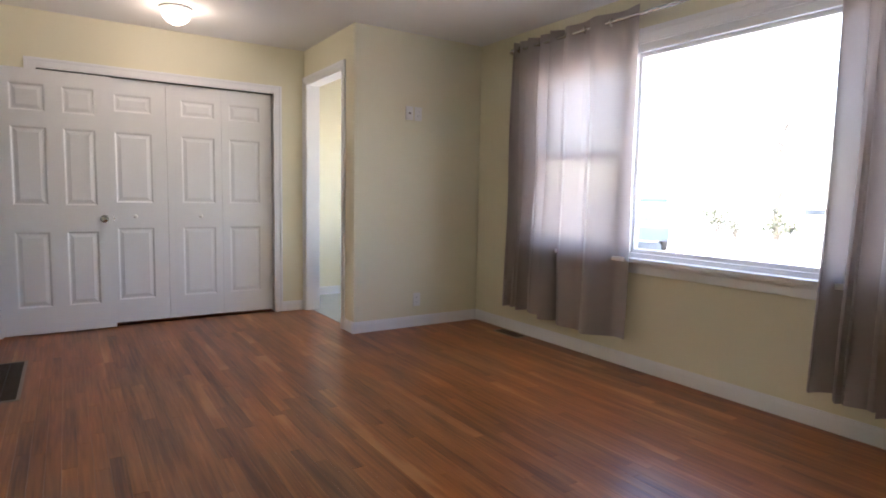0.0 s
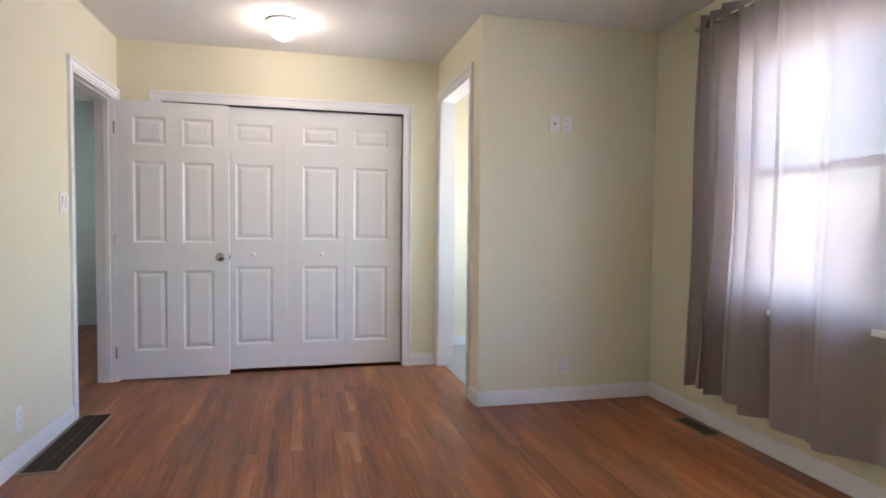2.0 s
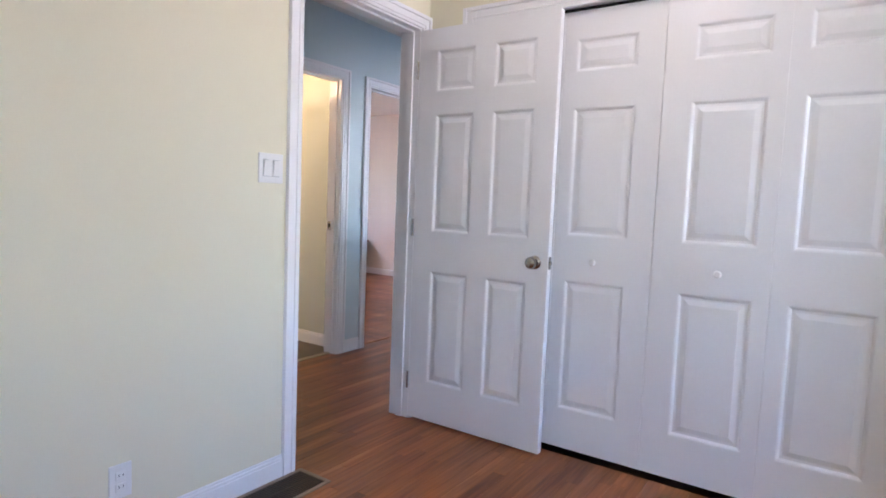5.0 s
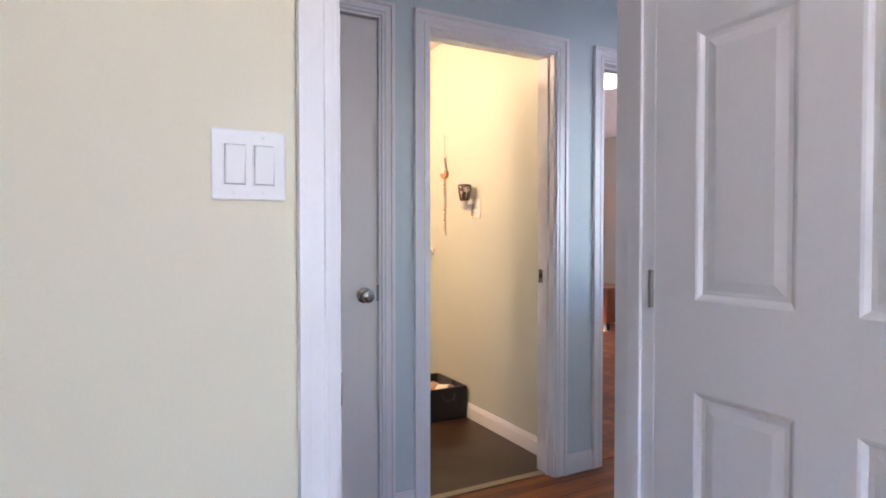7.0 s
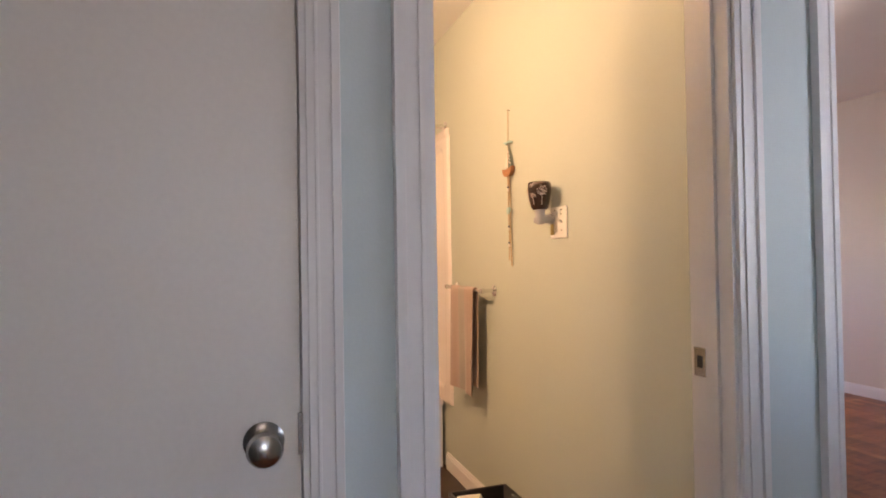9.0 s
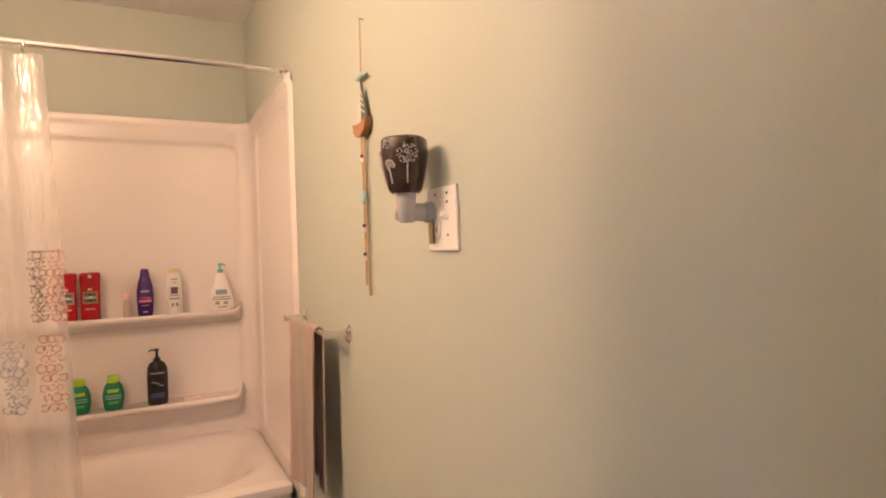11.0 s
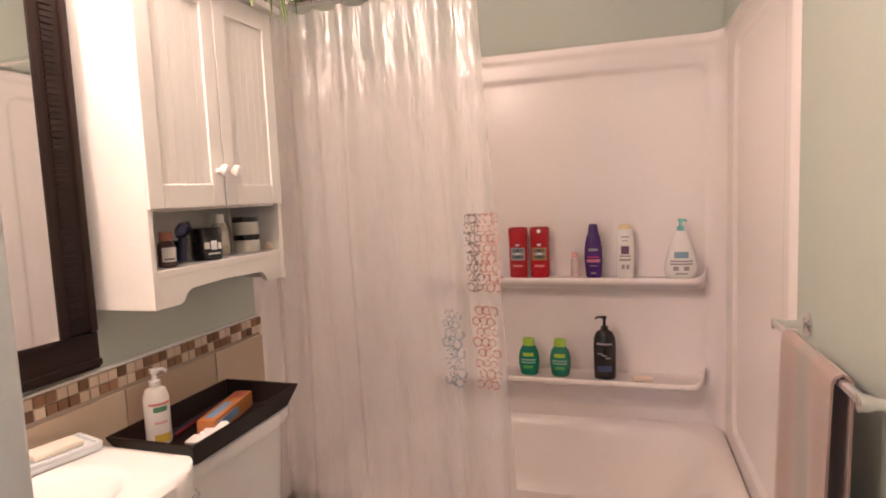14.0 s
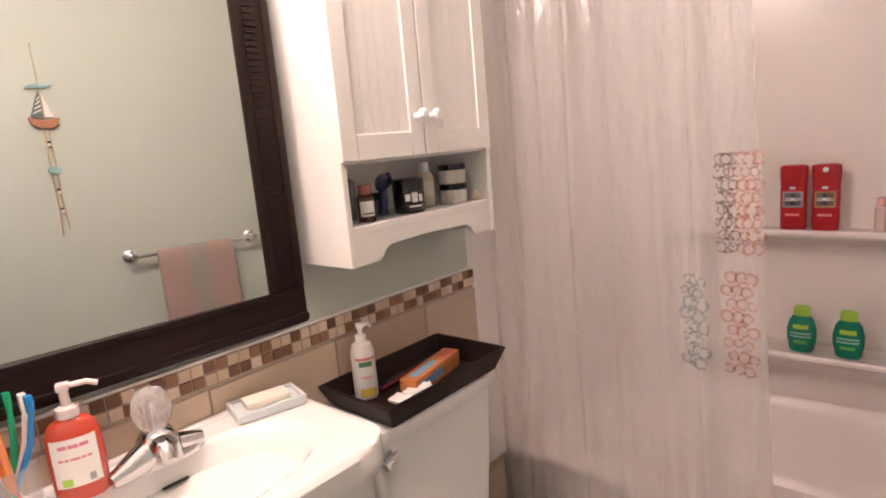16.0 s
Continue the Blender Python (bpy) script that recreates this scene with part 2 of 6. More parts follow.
def tube(points, radius, steps=10):
    """A round bar along points; radius may be one number or one for each point."""
    bm = bmesh.new()
    pts = [Vector(p) for p in points]
    radii = radius if isinstance(radius, (list, tuple)) else [radius] * len(pts)
    rings = []
    for i, p in enumerate(pts):
        d = (pts[min(i + 1, len(pts) - 1)] - pts[max(i - 1, 0)]).normalized()
        up = Vector((0, 0, 1)) if abs(d.z) < 0.9 else Vector((1, 0, 0))
        u = d.cross(up).normalized()
        v = u.cross(d)
        rings.append([bm.verts.new(p + radii[i] * (math.cos(2 * math.pi * k / steps) * u + math.sin(2 * math.pi * k / steps) * v)) for k in range(steps)])
    for a, b in zip(rings, rings[1:]):
        for k in range(steps):
            bm.faces.new((a[k], a[(k + 1) % steps], b[(k + 1) % steps], b[k]))
    bm.faces.new(rings[0])
    bm.faces.new(rings[-1])
    bmesh.ops.recalc_face_normals(bm, faces=bm.faces)
    return bm


def extrude(outline, depth, axis="y", bevel=0.0):
    """A flat outline (u, v) given depth: along y it lies in x-z, along x in y-z, along z in x-y."""
    bm = bmesh.new()
    spot = {"y": lambda u, v: (u, 0, v), "x": lambda u, v: (0, u, v), "z": lambda u, v: (u, v, 0)}[axis]
    face = bm.faces.new([bm.verts.new(spot(u, v)) for u, v in outline])
    made = bmesh.ops.extrude_face_region(bm, geom=[face])
    shift = {"y": (0, depth, 0), "x": (depth, 0, 0), "z": (0, 0, depth)}[axis]
    bmesh.ops.translate(bm, verts=[v for v in made["geom"] if isinstance(v, bmesh.types.BMVert)], vec=shift)
    bmesh.ops.recalc_face_normals(bm, faces=bm.faces)
    if bevel:
        bmesh.ops.bevel(bm, geom=list(bm.edges), offset=bevel, segments=2, affect="EDGES", profile=0.6)
    return bm


def moved(bm, m):
    bmesh.ops.transform(bm, matrix=m, verts=bm.verts)
    return bm


def joined(*bms):
    """One bmesh out of several."""
    out = bmesh.new()
    for b in bms:
        me = bpy.data.meshes.new("joining")
        b.to_mesh(me)
        out.from_mesh(me)
        bpy.data.meshes.remove(me)
        b.free()
    return out


def part(name, bm, material, parent=None, label="", smooth=False, m=None):
    """Links a bmesh as one mesh object, under a thing or a part if given."""
    me = bpy.data.meshes.new(name)
    bm.to_mesh(me)
    bm.free()
    me.materials.append(material)
    if smooth:
        me.shade_smooth()
        me.set_sharp_from_angle(angle=radians(40))
    ob = new(name, me)
    if parent:
        ob.parent = parent
    if m is not None:
        ob.matrix_basis = m
    if label:
        tagged(ob, label)
    return ob


def thing(name, label, category, m=None, group=""):
    ob = new(name)
    ob.empty_display_size = 0.1
    if m is not None:
        ob.matrix_basis = m
    return tagged(ob, label, category, group)


def structure(name, bm, material, label="", smooth=False, parent=None):
    ob = part(name, bm, material, parent, label, smooth)
    return tagged(ob, kind="structure") if parent is None else ob


def wall(name, axis, face, thick, a0, a1, height, holes, mat_plus, mat_minus, label):
    """A wall across one axis from face to face + thick, along the other axis from a0 to a1; holes: (a0, a1, z0, z1)."""
    boxes, at = [], a0
    for h0, h1, z0, z1 in sorted(holes):
        boxes += [(at, h0, 0, height), (h0, h1, z1, height)]
        if z0 > 0:
            boxes.append((h0, h1, 0, z0))
        at = h1
    boxes.append((at, a1, 0, height))
    bm = bmesh.new()
    for p, q, z0, z1 in boxes:
        if q - p > 1e-4 and z1 - z0 > 1e-4:
            if axis == "x":
                slab(bm, face, p, z0, face + thick, q, z1)
            else:
                slab(bm, p, face, z0, q, face + thick, z1)
    bm.normal_update()
    k = 0 if axis == "x" else 1
    for f in bm.faces:
        f.material_index = 1 if f.normal[k] < -0.5 else 0
    ob = structure(name, bm, mat_plus, label)
    ob.data.materials.append(mat_minus)
    return ob


def casing(name, axis, face, side, a0, a1, top, width=0.065, sill=None, parent=None):
    """Moulded trim round an opening, proud of the wall at face on the given side."""
    bm = bmesh.new()
    low = 0 if sill is None else sill
    for w0, w1, t in ((-0.004, width, 0.013), (width * 0.18, width * 0.3, 0.017), (width * 0.72, width + 0.001, 0.020)):
        strips = [(a0 - w1, a0 - w0, low, top + w1), (a1 + w0, a1 + w1, low, top + w1), (a0 - w0, a1 + w0, top + w0, top + w1)]
        for p, q, z0, z1 in strips:
            if axis == "x":
                slab(bm, face, p, z0, face + side * t, q, z1, 0.0015)
            else:
                slab(bm, p, face, z0, q, face + side * t, z1, 0.0015)
    return structure(name, bm, WHITE, "white painted moulded trim round an opening", parent=parent)


def jamb(name, axis, f0, f1, a0, a1, top, stop=None):
    """The lining of an opening through a wall from f0 to f1."""
    bm = bmesh.new()
    boxes = [(f0, f1, a0, a0 + 0.014, 0, top), (f0, f1, a1 - 0.014, a1, 0, top), (f0, f1, a0 + 0.014, a1 - 0.014, top - 0.014, top)]
    if stop:
        s0, s1 = stop
        boxes += [(s0, s1, a0 + 0.014, a0 + 0.023, 0, top - 0.014), (s0, s1, a1 - 0.023, a1 - 0.014, 0, top - 0.014), (s0, s1, a0 + 0.023, a1 - 0.023, top - 0.024, top - 0.014)]
    for f, g, p, q, z0, z1 in boxes:
        if axis == "x":
            slab(bm, f, p, z0, g, q, z1, 0.0015)
        else:
            slab(bm, p, f, z0, q, g, z1, 0.0015)
    return structure(name, bm, WHITE, "white painted door lining")


def baseboard(name, runs, label="white painted moulded baseboard"):
    """runs: (axis, face, side, a0, a1)."""
    bm = bmesh.new()
    for axis, face, side, a0, a1 in runs:
        for z0, z1, t in ((0, 0.072, 0.013), (0.072, 0.084, 0.0105), (0.084, 0.095, 0.007)):
            if axis == "x":
                slab(bm, face, a0, z0, face + side * t, a1, z1, 0.0012)
            else:
                slab(bm, a0, face, z0, a1, face + side * t, z1, 0.0012)
    return structure(name, bm, WHITE, label)


def panel_door(width, height, thick, columns, rows):
    """A moulded panel door: x from 0 to width, front at y = 0, back at y = thick."""
    bm = bmesh.new()
    xs = sorted({0.0, width, *(c for col in columns for c in col)})
    zs = sorted({0.0, height, *(r for row in rows for r in row)})
    grids = []
    for y in (0.0, thick):
        grid = [[bm.verts.new((x, y, z)) for z in zs] for x in xs]
        grids.append(grid)
        for i in range(len(xs) - 1):
            for j in range(len(zs) - 1):
                q = (grid[i][j], grid[i + 1][j], grid[i + 1][j + 1], grid[i][j + 1])
                bm.faces.new(q if y == 0 else q[::-1])
    a, b = grids
    n, k = len(xs) - 1, len(zs) - 1
    for j in range(k):
        bm.faces.new((a[0][j + 1], b[0][j + 1], b[0][j], a[0][j]))
        bm.faces.new((a[n][j], b[n][j], b[n][j + 1], a[n][j + 1]))
    for i in range(n):
        bm.faces.new((a[i][0], b[i][0], b[i + 1][0], a[i + 1][0]))
        bm.faces.new((a[i + 1][k], b[i + 1][k], b[i][k], a[i][k]))
    bm.normal_update()
    cells = []
    for f in bm.faces:
        c = f.calc_center_median()
        if abs(f.normal.y) > 0.9 and any(p < c.x < q for p, q in columns) and any(p < c.z < q for p, q in rows):
            cells.append(f)
    for step, deep in ((0.006, -0.002), (0.008, -0.007), (0.010, 0.0), (0.022, 0.006), (0.004, 0.0)):
        bmesh.ops.inset_individual(bm, faces=cells, thickness=step, depth=deep, use_even_offset=True)
    return bm


def door_knob(material, out=0.062):
    """A round knob on its rose; it sticks out along -y."""
    bm = lathe([(0.0, 0.0), (0.031, 0.0), (0.032, 0.004), (0.024, 0.009), (0.0125, 0.011), (0.0115, 0.026), (0.016, 0.032), (0.026, 0.040), (0.028, 0.048), (0.024, 0.057), (0.012, out), (0.0, out + 0.001)], 28)
    return moved(bm, pose(0, 0, 0, 90))


# ---- large structure ----
H = 2.50
# the second opening, out of view, is added to let daylight into the hall
wall("wall_west", "x", -0.12, 0.12, -1.3, 8.2, H, [(4.795, 5.605, 0, 2.065), (6.90, 7.55, 1.05, 1.95)], YELLOW, BLUE, "pale yellow painted wall with a doorway to the hall")
wall("wall_closet", "y", 5.67, 0.13, 0.0, 2.41, H, [(0.27, 2.135, 0, 2.085)], YELLOW, YELLOW, "pale yellow painted wall round the closet")
wall("wall_nib", "y", 4.50, 0.11, 2.41, 3.66, H, [], YELLOW, YELLOW, "pale yellow painted wall stub with switches")
wall("wall_nib_side", "x", 2.41, 0.125, 4.61, 6.37, H, [(4.735, 5.608, 0, 2.185)], YELLOW, YELLOW, "pale yellow painted wall with a cased opening")
wall("wall_window", "x", 3.66, 0.16, -1.3, 6.49, H, [(0.36, 3.78, 0.745, 2.175), (4.72, 5.65, 0.85, 2.0)], YELLOW, YELLOW, "pale yellow painted wall with a wide window")
wall("wall_rear", "y", -1.42, 0.12, -0.12, 3.82, H, [], YELLOW, YELLOW, "pale yellow painted wall")
wall("wall_closet_back", "y", 6.37, 0.12, 0.0, 3.66, H, [], YELLOW, YELLOW, "pale yellow painted wall of the side room")
wall("wall_hall", "x", -1.32, 0.12, 3.6, 8.2, H, [(4.80, 5.372, 0, 2.055), (5.577, 6.265, 0, 2.045), (6.553, 7.42, 0, 2.045)], BLUE, MINT, "pale blue painted hall wall with three doorways")
wall("wall_hall_south", "y", 3.48, 0.12, -1.32, -0.12, H, [], BLUE, BLUE, "pale blue painted hall end wall")
wall("wall_hall_north", "y", 8.2, 0.12, -1.32, 0.0, H, [], BLUE, BLUE, "pale blue painted hall end wall")
wall("wall_bath_north", "y", 6.37, 0.12, -4.36, -1.32, H, [], BEIGE, MINT, "pale mint painted bathroom wall")
wall("wall_bath_south", "y", 4.765, 0.12, -4.36, -1.32, H, [], MINT, MINT, "pale mint painted bathroom wall with a tiled lower part")
wall("wall_bath_back", "x", -4.48, 0.12, 4.765, 6.49, H, [], MINT, MINT, "pale mint painted wall behind the tub")
wall("wall_back_room_north", "y", 10.15, 0.12, -5.2, -1.2, H, [], BEIGE, BEIGE, "beige painted wall of the back room")
wall("wall_back_room_west", "x", -5.2, 0.12, 6.49, 10.15, H, [(8.1, 8.9, 1.0, 1.9)], BEIGE, BEIGE, "beige painted wall of the back room")
wall("wall_back_room_east", "x", -1.32, 0.12, 8.2, 10.15, H, [], BEIGE, BEIGE, "beige painted wall of the back room")
wall("wall_back_room_south", "y", 6.37, 0.12, -5.2, -4.48, H, [], BEIGE, BEIGE, "beige painted wall of the back room")
structure("ceiling", slabs([(-5.4, -1.5, H, 3.9, 10.4, H + 0.2)]), CEILING, "flat off-white painted ceiling")

# ---- floors ----
structure("floor", slabs([(-0.12, -1.42, -0.2, 3.82, 5.80, -0.012), (-1.26, 3.48, -0.2, -0.12, 8.32, -0.012), (-5.32, 6.49, -0.2, -1.26, 10.27, -0.012)]), GAP, "reddish-brown stained oak strip floor with worn grey patches")
VINYL = surface("brown vinyl floor", (0.052, 0.029, 0.017), 0.32, 0.35, 9, 3.0, 0.05)
structure("floor_bath", slabs([(-4.48, 4.765, -0.2, -1.265, 6.49, 0.0)]), VINYL, "mottled dark brown vinyl bathroom floor")
TILE = surface("grey floor tile", (0.42, 0.43, 0.40), 0.35, 0.12, 14, 3, 0.05)
structure("floor_side_room", slabs([(2.47, 4.51, -0.2, 3.82, 6.49, 0.002)]), TILE, "grey-green tiled floor of the side room")
structure("floor_closet", slabs([(-0.12, 5.80, -0.2, 2.41, 6.49, 0.0)]), OAK, "oak closet floor")
THRESH = surface("worn metal threshold", (0.45, 0.38, 0.26), 0.4, 0.1, 60, 4, 0.1, metal=0.5)
structure("threshold", slabs([(-1.285, 5.593, 0.0, -1.245, 6.249, 0.007)], 0.003), THRESH, "narrow worn metal threshold strip in the bathroom doorway")

# ---- trim ----
jamb("door_jamb", "x", -0.125, 0.004, 4.795, 5.605, 2.065, (-0.075, -0.035))
casing("door_trim", "x", 0.0, 1, 4.795, 5.605, 2.065, 0.062)
casing("door_trim", "x", -0.12, -1, 4.795, 5.605, 2.065, 0.062)
casing("closet_trim", "y", 5.67, -1, 0.289, 2.116, 2.072, 0.070)
jamb("closet_jamb", "y", 5.666, 5.80, 0.27, 2.135, 2.090)
casing("opening_trim", "x", 2.41, -1, 4.735, 5.608, 2.185, 0.06)
jamb("opening_jamb", "x", 2.407, 2.538, 4.735, 5.608, 2.185)
casing("hall_closet_trim", "x", -1.20, 1, 4.80, 5.372, 2.055, 0.050)
jamb("hall_closet_jamb", "x", -1.32, -1.197, 4.80, 5.372, 2.055, (-1.285, -1.247))
casing("bath_trim", "x", -1.20, 1, 5.577, 6.265, 2.045, 0.062)
casing("bath_trim", "x", -1.32, -1, 5.577, 6.265, 2.045, 0.062)
jamb("bath_jamb", "x", -1.323, -1.197, 5.577, 6.265, 2.045, (-1.27, -1.235))
casing("back_room_trim", "x", -1.20, 1, 6.553, 7.42, 2.045, 0.058)
jamb("back_room_jamb", "x", -1.323, -1.197, 6.553, 7.42, 2.045, (-1.28, -1.25))
baseboard("baseboard", [("x", 0.0, 1, -1.3, 4.733), ("y", 5.67, -1, 2.187, 2.388), ("y", 4.50, -1, 2.397, 3.647), ("x", 2.41, -1, 4.487, 4.674), ("x", 3.66, -1, -1.3, 4.50), ("y", -1.30, 1, 0.013, 3.647),
                        ("y", 6.37, -1, 2.54, 3.66), ("x", 3.66, -1, 4.61, 6.357)])
baseboard("baseboard_hall", [("x", -1.20, 1, 3.6, 4.749), ("x", -1.20, 1, 5.423, 5.514), ("x", -1.20, 1, 6.328, 6.494), ("x", -1.20, 1, 7.477, 8.2), ("x", -0.12, -1, 3.6, 4.73), ("x", -0.12, -1, 5.67, 8.2)])
baseboard("baseboard_bath", [("y", 6.37, -1, -3.40, -1.34)])
baseboard("baseboard_back_room", [("y", 10.15, -1, -5.08, -1.32), ("x", -5.08, 1, 6.49, 10.137), ("x", -1.32, -1, 7.482, 10.137)])

# ---- bedroom doors ----
ROWS = [(0.205, 0.797), (1.003, 1.601), (1.715, 1.92)]
door = tagged(part("door_1", panel_door(0.772, 2.03, 0.035, [(0.115, 0.34), (0.448, 0.667)], ROWS), WHITE, m=pose(0.002, 5.592, 0.015)), "white six-panel door standing open against the closet", "door", kind="structure")
part("door_handle", door_knob(NICKEL), NICKEL, door, "brushed nickel round knob", True, pose(0.708, 0.0, 0.897))
part("latch_plate", slabs([(0.7715, 0.006, 0.868, 0.7745, 0.029, 0.926)], 0.001), NICKEL, door, "nickel latch plate")
part("latch_bolt", slabs([(0.774, 0.010, 0.888, 0.783, 0.024, 0.906)], 0.003), NICKEL, door, "nickel latch bolt")
for z in (0.20, 1.02, 1.83):
    part("hinge", joined(tube([(-0.004, -0.006, z - 0.045), (-0.004, -0.006, z + 0.045)], 0.006), slabs([(-0.003, 0.0, z - 0.044, 0.002, 0.03, z + 0.044)])), NICKEL, door, "nickel butt hinge")

for i, (x0, col) in enumerate([(0.290, (0.115, 0.395)), (0.745, (0.062, 0.342)), (1.200, (0.115, 0.395)), (1.654, (0.062, 0.342))]):
    leaf = tagged(part("closet_door", panel_door(0.453, 2.035, 0.03, [col], [(0.19, 0.805), (1.015, 1.60), (1.765, 1.91)]), WHITE, m=pose(x0, 5.715, 0.025)), "white three-panel folding closet door leaf, closed", "closet door", "closet door leaves")
    if i in (1, 2):
        kx = 0.20 if i == 1 else 0.265
        part("knob", moved(lathe([(0, 0), (0.009, 0), (0.008, 0.012), (0.015, 0.018), (0.016, 0.024), (0.011, 0.030), (0, 0.031)], 18), pose(0, 0, 0, 90)), PLASTIC, leaf, "small white round knob", True, pose(kx, 0, 0.90))
tagged(part("closet_track", slabs([(0.288, 5.712, 2.066, 2.117, 5.742, 2.072)]), DARK), "dark metal track above the closet doors", "track", kind="structure")

strike = tagged(part("strike_plate", slabs([(-0.030, 4.8088, 0.858, 0.003, 4.8105, 0.918)], 0.0006), NICKEL), "nickel strike plate on the bedroom door lining", "strike plate")
part("hole", slabs([(-0.022, 4.8103, 0.874, -0.006, 4.8112, 0.902)]), DARK, strike)

# ---- window ----
win = tagged(part("window_1", slabs([
    (3.60, 0.36, 0.80, 3.70, 0.42, 2.14), (3.60, 3.72, 0.80, 3.70, 3.78, 2.14), (3.60, 0.42, 2.09, 3.70, 3.72, 2.14), (3.60, 0.42, 0.80, 3.70, 3.72, 0.84),
    (3.60, 1.33, 0.84, 3.70, 1.44, 2.09), (3.60, 2.78, 0.84, 3.70, 2.88, 2.09)], 0.003), WHITE), "wide white framed picture window flanked by two sash windows", "window", kind="structure")
part("window_pane", slabs([(3.648, 1.44, 0.84, 3.654, 2.78, 2.09)]), GLASS, win)
part("window_stop", slabs([(3.63, 1.44, 0.84, 3.665, 1.465, 2.09), (3.63, 2.755, 0.84, 3.665, 2.78, 2.09), (3.63, 1.465, 0.84, 3.665, 2.755, 0.865), (3.63, 1.465, 2.065, 3.665, 2.755, 2.09)], 0.003), WHITE, win)
for a, b in ((0.42, 1.33), (2.88, 3.72)):
    part("sash", slabs([(3.655, a, 1.46, 3.69, a + 0.04, 2.09), (3.655, b - 0.04, 1.46, 3.69, b, 2.09), (3.655, a + 0.04, 2.05, 3.69, b - 0.04, 2.09), (3.655, a + 0.04, 1.46, 3.69, b - 0.04, 1.50)], 0.003), WHITE, win, "white upper sash")
    part("sash", slabs([(3.615, a, 0.84, 3.65, a + 0.04, 1.50), (3.615, b - 0.04, 0.84, 3.65, b, 1.50), (3.615, a + 0.04, 0.84, 3.65, b - 0.04, 0.89), (3.615, a + 0.04, 1.455, 3.65, b - 0.04, 1.50)], 0.003), WHITE, win, "white lower sash")
    part("window_pane", slabs([(3.670, a + 0.04, 1.50, 3.674, b - 0.04, 2.05)]), GLASS, win)
    part("window_pane", slabs([(3.630, a + 0.04, 0.89, 3.634, b - 0.04, 1.455)]), GLASS, win)
for p in win.children:
    if p.name.startswith("window_pane"):
        p.visible_shadow = False
part("window_casing", joined(slabs([(3.575, 0.28, 0.80, 3.59, 0.365, 2.22), (3.575, 3.775, 0.80, 3.59, 3.86, 2.22), (3.575, 0.365, 2.135, 3.59, 3.775, 2.22), (3.568, 0.27, 2.195, 3.59, 3.87, 2.225),
                                    (3.57, 0.30, 2.15, 3.59, 3.84, 2.162)], 0.002)), WHITE, win)
part("window_sill", slabs([(3.53, 0.26, 0.785, 3.62, 3.88, 0.812), (3.572, 0.29, 0.715, 3.59, 3.85, 0.785), (3.567, 0.29, 0.765, 3.59, 3.85, 0.783)], 0.003), WHITE, win)

win.location, win.scale = (0.07, 0, -0.104), (1, 1, 1.064)


def drape(y0, y1, z0, z1, folds, deep, hem=0.03, seed=1, wander=0.02, bunch=0.0):
    """Hanging cloth across x = 0, with uneven folds that open out towards the hem; bunch crowds them towards y1."""
    rnd = random.Random(seed)
    bm = bmesh.new()
    nu, nv = folds * 22, 26
    ph = [rnd.uniform(-0.6, 0.6) for _ in range(folds + 2)]
    grid = []
    for i in range(nu + 1):
        u = i / nu
        row = []
        k = folds * (u + bunch * u * u * u) / (1 + bunch)
        flat = 1 - 0.45 * min(1, bunch) * (1 - u)
        a, f = int(k), k - int(k)
        p = ph[a] * (1 - f) + ph[a + 1] * f
        for j in range(nv + 1):
            v = j / nv
            amp = deep * flat * (0.75 + 0.35 * math.sin(3.1 * a + 1.3)) * (0.7 + 0.45 * (1 - v))
            x = amp * math.sin(2 * math.pi * k + p + 0.5 * math.sin(4 * v + a))
            x += 0.006 * math.sin(9 * v + 5 * u)
            y = y0 + (y1 - y0) * u + 0.012 * flat * math.sin(4 * math.pi * k + p) + wander * math.sin(2.2 * v + 3 * u) * (1 - v)
            z = z0 + (z1 - z0) * v + (1 - v) * hem * math.sin(5 * u + seed)
            row.append(bm.verts.new((x, y, z)))
        grid.append(row)
    for i in range(nu):
        for j in range(nv):
            bm.faces.new((grid[i][j], grid[i + 1][j], grid[i + 1][j + 1], grid[i][j + 1]))
    return bm


def ring(r, t, m):
    bm = bmesh.new()
    n, k = 20, 8
    g = [[bm.verts.new(((r + t * math.cos(2 * math.pi * b / k)) * math.cos(2 * math.pi * a / n), (r + t * math.cos(2 * math.pi * b / k)) * math.sin(2 * math.pi * a / n), t * math.sin(2 * math.pi * b / k))) for b in range(k)] for a in range(n)]
    for a in range(n):
        for b in range(k):
            bm.faces.new((g[a][b], g[(a + 1) % n][b], g[(a + 1) % n][(b + 1) % k], g[a][(b + 1) % k]))
    bmesh.ops.recalc_face_normals(bm, faces=bm.faces)
    return moved(bm, m)


ROD = surface("pale rod metal", (0.70, 0.69, 0.66), 0.25, 0.03, 80, 3, 0, metal=0.8)
rod = thing("curtain_rod", "pale metal curtain rod above the wide window", "curtain rod", pose(3.57, 0, 2.335))
part("rod", tube([(0, 0.18, 0), (0, 3.93, 0)], 0.011), ROD, rod, smooth=True)
for y in (0.16, 3.95):
    part("finial", moved(lathe([(0, -0.03), (0.014, -0.028), (0.02, -0.01), (0.02, 0.01), (0.014, 0.028), (0, 0.03)], 16), pose(0, y, 0, 90)), ROD, rod, smooth=True)
for y in (0.30, 2.07, 3.84):
    part("bracket", joined(tube([(0, y, -0.012), (0.09, y, -0.02)], 0.007), slabs([(0.078, y - 0.015, -0.06, 0.09, y + 0.015, 0.03)], 0.003)), ROD, rod)
